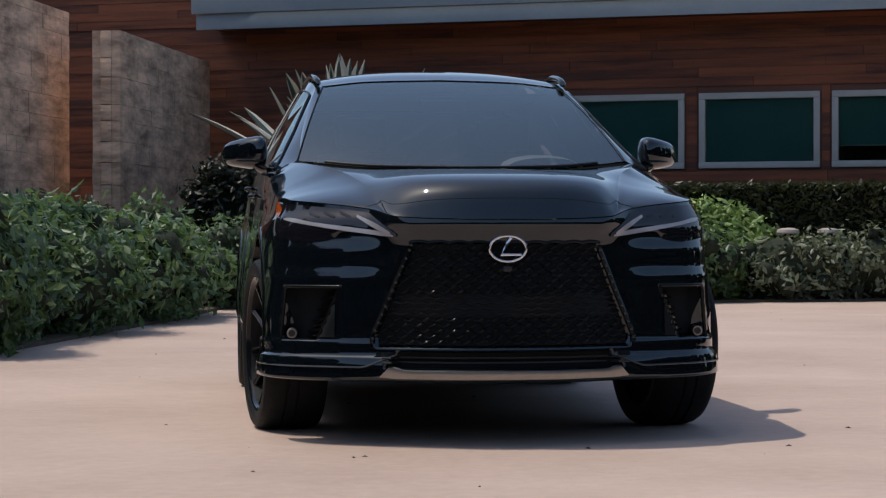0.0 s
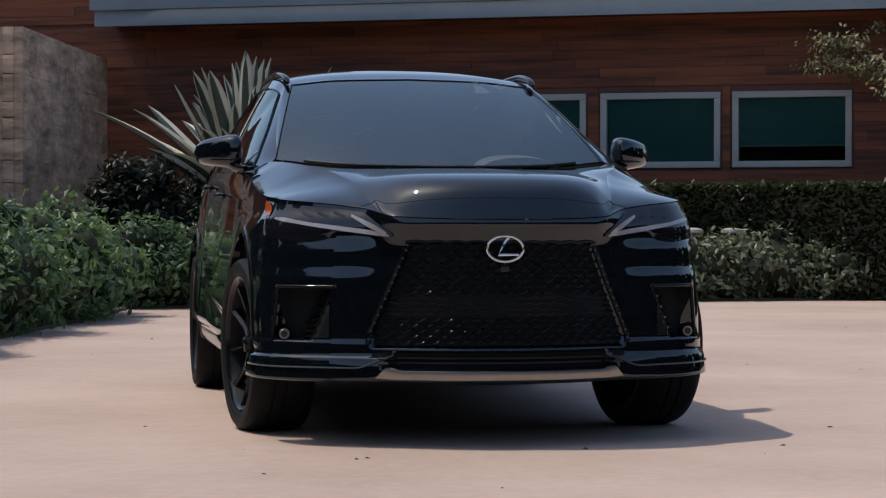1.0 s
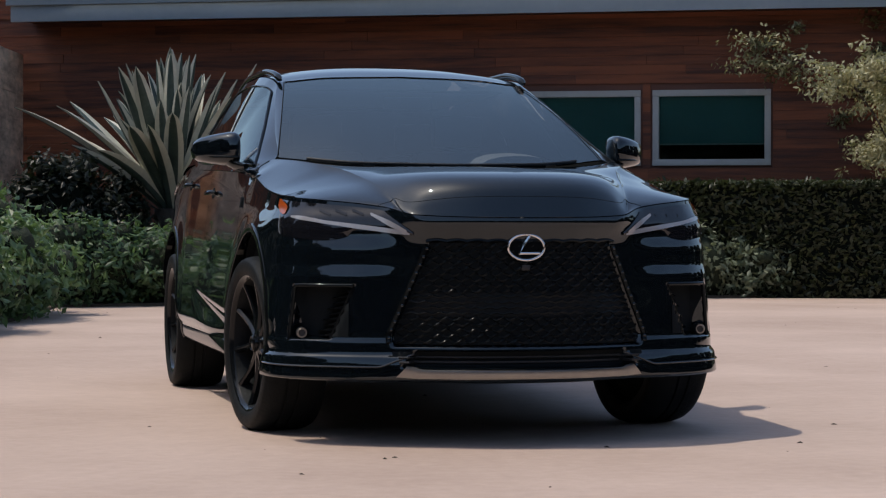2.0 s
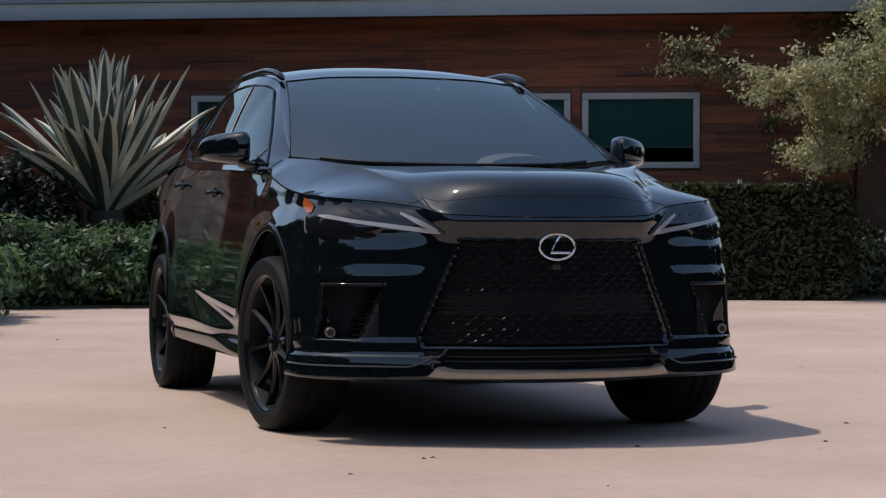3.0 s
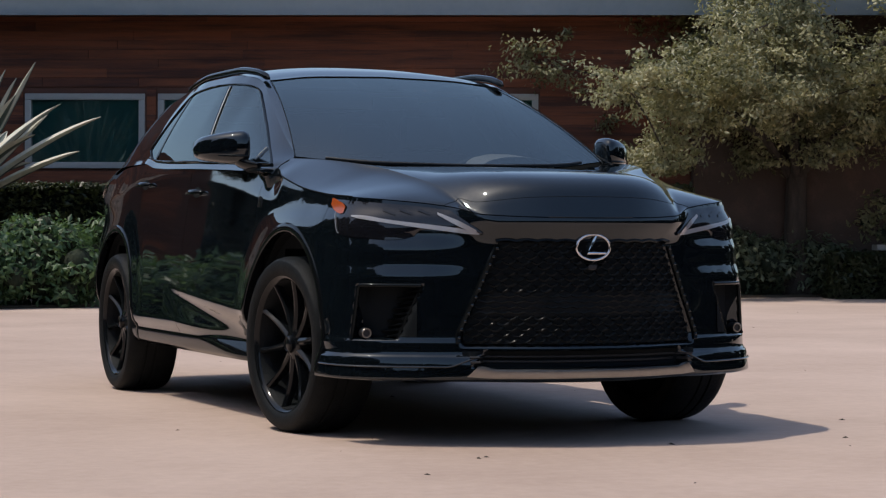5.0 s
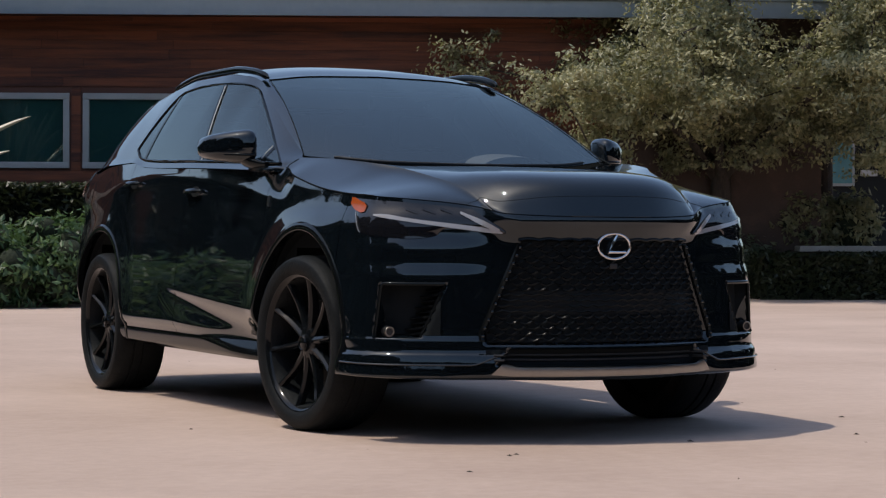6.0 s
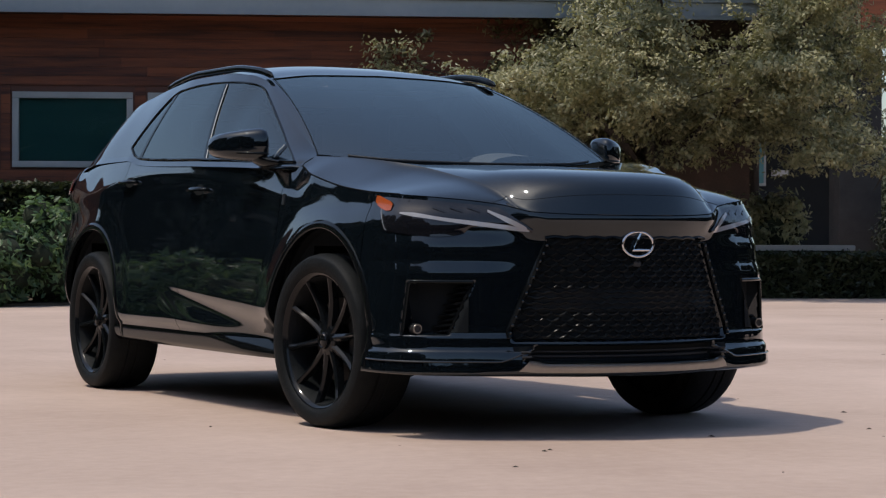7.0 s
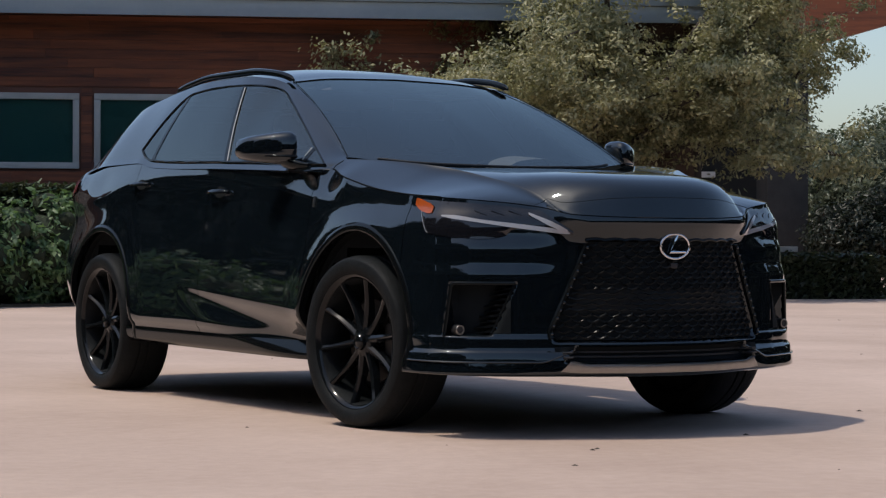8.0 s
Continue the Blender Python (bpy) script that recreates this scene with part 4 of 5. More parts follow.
def build_hood():
    n, m = 96, 110
    corner, p_end = p_at_x(0.66), p_at_y(-1.03)
    a0, a1 = skin(0.0, 0.872), Vector((0, -1.17, 0))
    def at(c, r):
        """A patch between nose, flank, cowl and centre line, seen from above."""
        f = skin(corner * c, TOP(corner * c) + 0.004)
        g = skin(lerp(corner, p_end, r), TOP(lerp(corner, p_end, r)) + 0.004)
        b = skin(p_end, TOP(p_end) + 0.004)
        k = skin(corner, TOP(corner) + 0.004)
        back = Vector((b.x * c, lerp(a1.y, b.y, c * c), 0))
        mid = a0.lerp(a1, r)
        flat = a0 * ((1 - c) * (1 - r)) + k * (c * (1 - r)) + a1 * ((1 - c) * r) + b * (c * r)
        return f * (1 - r) + back * r + mid * (1 - c) + g * c - flat
    V = []
    for i in range(n + 1):
        t = i / n
        r = 0.32 * t**2.2 + 0.68 * t**1.25 * t
        lo, hi = 0.0, 1.0
        for _ in range(22):
            c = (lo + hi) / 2
            q = at(c, r)
            if q.x < CREASE(q.y)[0]:
                lo = c
            else:
                hi = c
        for j in range(m + 1):
            # rows of points lie along the crease and close up towards it
            h = m // 2
            c = lo * (1 - (1 - j / h) ** 1.7) if j <= h else lerp(lo, 1, ((j - h) / h) ** 1.3)
            q = at(c, r)
            if i == 0:
                z = TOP(corner * c) + 0.004
            elif j == m:
                z = edge_z(q.y)
            else:
                z = hood_z(q.x, q.y)
            V.append(Vector((q.x if j else 0.0, q.y, z)))
    F = [(i * (m + 1) + j, i * (m + 1) + j + 1, (i + 1) * (m + 1) + j + 1, (i + 1) * (m + 1) + j) for i in range(n) for j in range(m)]
    h = part("bonnet", mesh("bonnet", *both(V, F), M["paint"], 11), CAR)
    # shut line: up from each lamp's corner to the crease, then across the dome
    pts = []
    for x in spread(-0.535, 0.535, 120):
        k = min(abs(x) / 0.47, 1.0)
        y = nose_y(abs(x)) + 0.032 + 0.05 * k**10 if abs(x) < 0.47 else lerp(nose_y(0.47) + 0.08, -2.205, (abs(x) - 0.47) / 0.065)
        pts.append(Vector((x, y, hood_z(x, y) + 0.0003)))
    part("shut_line", mesh("shut_line", *tube(pts, 0.0010, 5), M["gap"], 60), h)
    # shut lines along the fenders, turning in to the cowl
    for s in (1, -1):
        pts = [skin(p, TOP(p) + 0.0045) for p in spread(p_at_y(-1.98), p_at_y(-1.06), 60)]
        b = pts[-1]
        pts += [Vector((b.x - k, b.y + 0.012 - 0.02 * k, hood_z(b.x - k, b.y) + 0.003)) for k in (0.015, 0.05, 0.09, 0.13)]
        V, F = tube(pts, 0.0021, 5)
        part("shut_line", mesh("shut_line", *((V, F) if s > 0 else flip(V, F)), M["gap"], 60), h)


build_hood()

# ---- glasshouse ----
CANT = line([(-1.05, 0.765, 1.125), (-0.97, 0.735, 1.158), (-0.75, 0.712, 1.258), (-0.5, 0.675, 1.372), (-0.3, 0.640, 1.460), (-0.13, 0.612, 1.527), (0.05, 0.622, 1.562), (0.3, 0.632, 1.580), (0.7, 0.634, 1.580), (1.0, 0.628, 1.560), (1.3, 0.622, 1.528), (1.62, 0.63, 1.470), (1.8, 0.665, 1.33), (2.0, 0.715, 1.165), (2.1, 0.73, 1.12), (2.3, 0.60, 1.085)])
DLO_TOP = line([(-0.985, 1.108), (-0.83, 1.176), (-0.57, 1.302), (-0.30, 1.432), (-0.18, 1.484), (-0.05, 1.512), (0.07, 1.526), (0.46, 1.540), (0.80, 1.526), (0.89, 1.50), (0.98, 1.43), (1.125, 1.245)])
DLO_LOW = line([(-0.985, 1.107), (-0.65, 1.126), (0, 1.149), (0.9, 1.180), (1.0, 1.192), (1.125, 1.241)])


def side_x(y, z, off=0.0):
    a, b = BELT(y), CANT(y)
    w = min(max((z - a[1]) / max(b[1] - a[1], 1e-3), -0.3), 1.05)
    return a[0] + (b[0] - a[0]) * w + 0.028 * 4 * max(w, 0) * max(1 - w, 0) * 0.6 + off


def side_panel():
    ys = spread(-1.05, 2.12, 130)
    V = []
    m = 26
    for y in ys:
        a, b = BELT(y), CANT(y)
        for j in range(m + 1):
            z = lerp(a[1] - 0.03, b[1], j / m)
            V.append(Vector((side_x(y, z), y, z)))
    F = [(i * (m + 1) + j, (i + 1) * (m + 1) + j, (i + 1) * (m + 1) + j + 1, i * (m + 1) + j + 1) for i in range(130) for j in range(m)]
    def hole(v):
        return -0.97 < v.y < 1.11 and DLO_LOW(v.y) + 0.015 < v.z < DLO_TOP(v.y) - 0.015
    F = [f for f in F if not all(hole(V[k]) for k in f)]
    return V, F


def pane(yb0, yt0, yb1, yt1, n=26, m=14, off=0.004, grow=0.0):
    V = []
    for i in range(n + 1):
        t = i / n
        yb, yt = lerp(yb0, yb1, t), lerp(yt0, yt1, t)
        a, b = DLO_LOW(yb) - grow, DLO_TOP(yt) + grow
        for j in range(m + 1):
            k = j / m
            y, z = lerp(yb, yt, k), lerp(a, b, k)
            V.append(Vector((side_x(y, z, off), y, z)))
    return V, [(i * (m + 1) + j, (i + 1) * (m + 1) + j, (i + 1) * (m + 1) + j + 1, i * (m + 1) + j + 1) for i in range(n) for j in range(m)]


SCREEN_LOW = line([(0, -1.235, 1.100), (0.4, -1.18, 1.108), (0.74, -1.000, 1.143)])
SCREEN_TOP = line([(0, -0.095, 1.566), (0.35, -0.105, 1.556), (0.575, -0.135, 1.530)])


def build_glass():
    V, F = side_panel()
    for q in ((V, F), flip(V, F)):
        part("roof_side", mesh("roof_side", *q, M["paint"], 50), CAR)
    for s in (1, -1):
        turn = (lambda q: q) if s > 0 else (lambda q: flip(*q))
        fd, rd = DOORS_F[0 if s > 0 else 1], DOORS_R[0 if s > 0 else 1]
        g = part("side_window", mesh("side_window", *turn(pane(-0.80, -0.79, -0.035, 0.195)), M["side_glass"], 60), fd, "tinted front side glass")
        g.visible_shadow = False
        g = part("corner_window", mesh("corner_window", *turn(pane(-0.965, -0.96, -0.815, -0.805, 8)), M["side_glass"], 60), fd, "small corner glass")
        g.visible_shadow = False
        g = part("side_window", mesh("side_window", *turn(pane(-0.005, 0.222, 0.915, 0.835)), M["privacy"], 60), rd, "dark privacy glass")
        g.visible_shadow = False
        g = part("quarter_window", mesh("quarter_window", *turn(pane(0.94, 0.862, 1.12, 1.12, 12)), M["privacy"], 60), CAR, "dark quarter glass")
        g.visible_shadow = False
        # pillars and trims between and round the panes
        part("pillar_trim", mesh("pillar_trim", *turn(pane(-0.04, 0.19, 0.0, 0.228, 3, 14, 0.007)), M["gloss"], 60), fd, "gloss black pillar cover")
        part("pillar_trim", mesh("pillar_trim", *turn(pane(0.912, 0.832, 0.945, 0.866, 3, 14, 0.007)), M["gloss"], 60), rd, "gloss black pillar cover")
        part("window_bar", mesh("window_bar", *turn(pane(-0.822, -0.812, -0.80, -0.79, 3, 14, 0.007)), M["gloss"], 60), fd)
        ys = spread(-0.985, 1.125, 60)
        top = [Vector((side_x(y, DLO_TOP(y), 0.006), y, DLO_TOP(y))) for y in ys]
        bot = [Vector((side_x(y, DLO_LOW(y), 0.006), y, DLO_LOW(y))) for y in ys]
        part("window_trim", mesh("window_trim", *turn(tube(top, 0.0055, 6)), M["gloss"], 60), CAR, "gloss black window trim")
        part("belt_trim", mesh("belt_trim", *turn(tube(bot, 0.0065, 6)), M["gloss"], 60), CAR, "gloss black belt strip")
        # bright edge of the pillar glass
        edge = [Vector((side_x(lerp(-0.045, 0.186, k), lerp(1.15, 1.52, k), 0.010), lerp(-0.045, 0.186, k), lerp(1.15, 1.52, k))) for k in spread(0, 1, 8)]
        part("pillar_strip", mesh("pillar_strip", *turn(tube(edge, 0.0028, 5)), M["trim"], 60), fd, "thin grey pillar strip")
        edge = [Vector((side_x(-0.795, z, 0.010), -0.795 + 0.02 * k, z)) for k, z in ((k, lerp(1.135, DLO_TOP(-0.79) - 0.004, k)) for k in (0, 0.5, 1))]
        part("pillar_strip", mesh("pillar_strip", *turn(tube(edge, 0.0028, 5)), M["trim"], 60), fd, "thin grey pillar strip")
    # windscreen
    V = []
    n, m = 40, 24
    for i in range(n + 1):
        a = -1 + 2 * i / n
        lo, hi = SCREEN_LOW(abs(a) * 0.74), SCREEN_TOP(abs(a) * 0.575)
        for j in range(m + 1):
            k = j / m
            w = lerp(0.74, 0.575, k)
            x = a * w
            y = lerp(lo[0], hi[0], k) - 0.05 * 4 * k * (1 - k) * 0.5
            z = lerp(lo[1], hi[1], k) + 0.045 * 4 * k * (1 - k) * 0.5
            V.append(Vector((x, y, z)))
    F = [(i * (m + 1) + j, (i + 1) * (m + 1) + j, (i + 1) * (m + 1) + j + 1, i * (m + 1) + j + 1) for i in range(n) for j in range(m)]
    ws = part("windscreen", mesh("windscreen", V, F, M["windscreen"], 180), CAR, "raked tinted windscreen")
    ws.visible_shadow = False
    for s in (1, -1):
        e = [V[(n if s > 0 else 0) * (m + 1) + j] + Vector((0, -0.004, 0.004)) for j in range(m + 1)]
        part("screen_seal", mesh("screen_seal", *tube(e, 0.002, 6), M["gap"], 60), CAR, "black rubber seal")
        # front pillar between screen and side
        q = []
        for j in range(m + 1):
            k = j / m
            v = V[(n if s > 0 else 0) * (m + 1) + j]
            c = CANT(v.y)
            q += [v.copy(), Vector((s * (abs(v.x) + c[0]) / 2, v.y + 0.004, (v.z + c[1]) / 2 + 0.006)), Vector((s * c[0], v.y + 0.0, c[1]))]
        f = [(3 * j + b, 3 * j + 3 + b, 3 * j + 4 + b, 3 * j + 1 + b) for j in range(m) for b in range(2)]
        part("front_pillar", mesh("front_pillar", q, f, M["paint"], 60), CAR)
    e = [Vector((a * 0.575, SCREEN_TOP(abs(a) * 0.575)[0], SCREEN_TOP(abs(a) * 0.575)[1] + 0.003)) for a in spread(-1, 1, 30)]
    part("screen_seal", mesh("screen_seal", *tube(e, 0.0018, 6), M["gap"], 60), CAR, "black rubber seal")
    # cowl with wipers
    V = []
    for a in spread(-1, 1, 30):
        lo = SCREEN_LOW(abs(a) * 0.74)
        V += [Vector((a * 0.78, lo[0] - 0.04 + 0.03 * abs(a) ** 3, 1.045 + 0.01 * abs(a))), Vector((a * 0.76, lo[0] - 0.01, lo[1] - 0.03)), Vector((a * 0.74, lo[0] + 0.03, lo[1] - 0.006))]
    F = [(3 * i + b, 3 * i + 3 + b, 3 * i + 4 + b, 3 * i + 1 + b) for i in range(30) for b in range(2)]
    part("cowl", mesh("cowl", V, F, M["gap"], 60), CAR, "black plastic cowl")
    for x0, x1 in ((-0.62, 0.02), (-0.02, 0.60)):
        pts = [Vector((x, SCREEN_LOW(abs(x))[0] + 0.012, SCREEN_LOW(abs(x))[1] + 0.008)) for x in spread(x0, x1, 10)]
        part("wiper", mesh("wiper", *tube(pts, 0.006, 6), M["matte"], 60), CAR)
    # roof
    n, m = 60, 30
    RC = line([(-0.10, 1.566), (0.1, 1.612), (0.4, 1.645), (0.75, 1.650), (1.1, 1.628), (1.4, 1.588), (1.64, 1.535)])
    V = []
    for i in range(n + 1):
        t = i / n
        for j in range(m + 1):
            a = -1 + 2 * j / m
            y = lerp(SCREEN_TOP(abs(a) * 0.575)[0], 1.64 - 0.05 * a * a, t)
            c = CANT(y)
            zc = max(RC(y), c[1])
            V.append(Vector((a * c[0], y, c[1] + (zc - c[1]) * (1 - abs(a) ** 2.6))))
    F = [(i * (m + 1) + j, (i + 1) * (m + 1) + j, (i + 1) * (m + 1) + j + 1, i * (m + 1) + j + 1) for i in range(n) for j in range(m)]
    part("roof", mesh("roof", V, F, M["paint"], 60), CAR)
    # tailgate with its glass and spoiler
    V = []
    for i in range(13):
        t = i / 12
        for j in range(m + 1):
            a = -1 + 2 * j / m
            y = lerp(1.62, 2.36, t) - 0.06 * a * a
            z = lerp(1.52, 1.07, t) + 0.03 * math.sin(t * math.pi) - 0.05 * a * a * (1 - t)
            V.append(Vector((a * lerp(0.62, 0.66, t), y, z)))
    F = [(i * (m + 1) + j, (i + 1) * (m + 1) + j, (i + 1) * (m + 1) + j + 1, i * (m + 1) + j + 1) for i in range(12) for j in range(m)]
    tg = part("tailgate", mesh("tailgate", V, F, M["privacy"], 60), CAR, "dark raked rear glass")
    V, F = [], []
    for a in spread(-1, 1, 24):
        y, z = 1.60 - 0.04 * a * a, 1.545 - 0.075 * abs(a) ** 3
        V += [Vector((a * 0.625, y - 0.02, z + 0.005)), Vector((a * 0.63, y + 0.16 - 0.05 * a * a, z - 0.012)), Vector((a * 0.63, y + 0.16 - 0.05 * a * a, z - 0.035)), Vector((a * 0.625, y - 0.02, z - 0.05))]
    F = [(4 * i + b, 4 * i + 4 + b, 4 * i + 4 + (b + 1) % 4, 4 * i + (b + 1) % 4) for i in range(24) for b in range(4)]
    part("spoiler", mesh("spoiler", V, F, M["paint"], 40), CAR)
    # roof rails
    RAIL = line([(-0.19, 0.600, 1.538), (-0.12, 0.602, 1.560), (-0.03, 0.605, 1.578), (0.27, 0.610, 1.604), (0.7, 0.612, 1.606), (1.0, 0.608, 1.584), (1.18, 0.602, 1.556)])
    for s in (1, -1):
        pts = [Vector((s * RAIL(y)[0], y, RAIL(y)[1])) for y in spread(-0.19, 1.18, 40)]
        r = [0.016] * 41
        r[0], r[40] = 0.006, 0.006
        part("roof_rail", mesh("roof_rail", *tube(pts, r, 8, False, 1.1), M["gloss"], 60), CAR, "gloss black roof rail")


build_glass()


def build_cabin():
    c = part("dashboard", mesh("dashboard", *box(-0.70, 0.70, -1.02, -0.62, 0.90, 1.075, 0.05), M["dash"], 40), CAR)
    ring = [Vector((0.36 + 0.185 * math.cos(a), -0.50 + 0.07 * math.sin(a), 0.99 + 0.17 * math.sin(a))) for a in spread(0, math.tau, 28)[:-1]]
    part("steering_wheel", mesh("steering_wheel", *tube(ring, 0.014, 8, True), M["leather"], 60), CAR)
    for x in (-0.36, 0.36):
        for y in (-0.05, 0.85):
            s = part("seat", mesh("seat", *joined(box(x - 0.25, x + 0.25, y - 0.3, y + 0.22, 0.55, 0.72, 0.05), box(x - 0.24, x + 0.24, y + 0.18, y + 0.34, 0.66, 1.22, 0.06)), M["leather"], 40), CAR, "dark leather seat")
            part("headrest", mesh("headrest", *box(x - 0.13, x + 0.13, y + 0.22, y + 0.33, 1.235, 1.40, 0.04), M["leather"], 40), s)
    V, F = grid(lambda u, k: Vector((0.41 + 0.19 * math.cos(math.pi * u), lerp(-0.80, -0.60, k), 1.06 + 0.125 * math.sin(math.pi * u) ** 0.4 - 0.02 * (1 - k))), spread(0, 1, 20), spread(0, 1, 5))
    part("instrument_hood", mesh("instrument_hood", V, F, M["trim"], 60), CAR, "pale grey instrument hood")
    part("mirror", mesh("mirror", *box(-0.12, 0.12, -0.30, -0.27, 1.40, 1.46, 0.012), M["matte"], 40), CAR, "rear-view mirror")
    part("headliner", mesh("headliner", *box(-0.54, 0.54, 0.0, 1.4, 1.50, 1.512), M["dash"], 0), CAR)


build_cabin()


# ---- front details ----
def strip(ps, z_of, half, off, n=2):
    """A band on the skin along p, at height z_of(p), of half width half(p)."""
    V = []
    for p in ps:
        z, h = z_of(p), half(p)
        for j in range(n + 1):
            V.append(skin(p, z - h + 2 * h * j / n, off))
    m = len(ps) - 1
    return V, [(i * (n + 1) + j, (i + 1) * (n + 1) + j, (i + 1) * (n + 1) + j + 1, i * (n + 1) + j + 1) for i in range(m) for j in range(n)]


PX = p_at_x


def build_lamps():
    tip, top, end = PX(0.425), PX(0.535), p_at_y(-1.850)
    low_z = line([(tip, 0.802), (PX(0.52), 0.812), (PX(0.622), 0.824), (PX(0.642), 0.820), (PX(0.664), 0.797), (PX(0.75), 0.784), (PX(0.815), 0.790), (p_at_y(-1.952), 0.811), (p_at_y(-1.918), 0.853), (p_at_y(-1.885), 0.898), (end, 0.944)])
    def high_z(p):
        return min(lerp(0.814, TOP(top) - 0.014, (p - tip) / (top - tip)) if p < top else 9, TOP(p) - 0.012)
    for s in (1, -1):
        turn = (lambda q: q) if s > 0 else (lambda q: flip(*q))
        ps = spread(tip, end, 70)
        V = [skin(p, lerp(low_z(p), max(high_z(p), low_z(p) + 0.002), j / 12), 0.003 + 0.006 * math.sin(j / 12 * math.pi)) for p in ps for j in range(13)]
        F = [(i * 13 + j, (i + 1) * 13 + j, (i + 1) * 13 + j + 1, i * 13 + j + 1) for i in range(70) for j in range(12)]
        h = part("headlight", mesh("headlight", *turn((V, F)), M["lens"], 60), CAR, "slim smoked headlight")
        # light bar: a long lower stroke and a short upper one that meet in a pointed tip
        ps = spread(PX(0.436), PX(0.868), 44)
        z_bar = line([(PX(0.43), 0.806), (PX(0.519), 0.822), (PX(0.62), 0.836), (PX(0.735), 0.853), (PX(0.83), 0.871), (PX(0.88), 0.880)])
        w = line([(ps[0], 0.003), (ps[6], 0.009), (ps[14], 0.009), (ps[30], 0.007), (ps[38], 0.008), (ps[44], 0.003)])
        part("light_bar", mesh("light_bar", *turn(strip(ps, z_bar, w, 0.0115)), M["drl"], 60), h, "white light bar with a pointed tip")
        ps = spread(PX(0.445), PX(0.582), 20)
        z2 = line([(ps[0], 0.815), (ps[20], 0.886)])
        part("light_bar", mesh("light_bar", *turn(strip(ps, z2, line([(ps[0], 0.006), (ps[8], 0.011), (ps[20], 0.005)]), 0.0128)), M["drl"], 60), h, "white light bar with a pointed tip")
        # three slanted lamp units behind the lens
        for x in (0.63, 0.69, 0.75):
            ps = spread(PX(x - 0.022), PX(x + 0.022), 6)
            part("lamp_unit", mesh("lamp_unit", *turn(strip(ps, line([(ps[0], 0.884), (ps[6], 0.902)]), lambda p: 0.005, 0.0105)), M["lens"], 60), h, "small dark lamp unit")
        ps = spread(p_at_y(-1.955), p_at_y(-1.855), 12)
        part("lamp_edge", mesh("lamp_edge", *turn(tube([skin(p, low_z(p), 0.006) for p in ps], 0.0013, 5)), M["drl"], 60), h, "thin bright lens edge")
        # amber marker, widest at its middle
        ps = spread(p_at_y(-1.962), p_at_y(-1.845), 10)
        mid = line([(ps[0], 0.902), (ps[5], 0.915), (ps[10], 0.936)])
        part("side_marker", mesh("side_marker", *turn(strip(ps, mid, line([(ps[0], 0.012), (ps[2], 0.020), (ps[7], 0.021), (ps[10], 0.013)]), 0.0125, 4)), M["amber"], 60), h, "amber side marker")
        # tail lamp
        ps = spread(p_at_y(1.98), p_at_y(2.3), 20)
        part("tail_light", mesh("tail_light", *turn(strip(ps, lambda p: TOP(p) - 0.07, lambda p: 0.035, 0.008)), M["red"], 60), CAR, "red wrap-round tail light")


build_lamps()


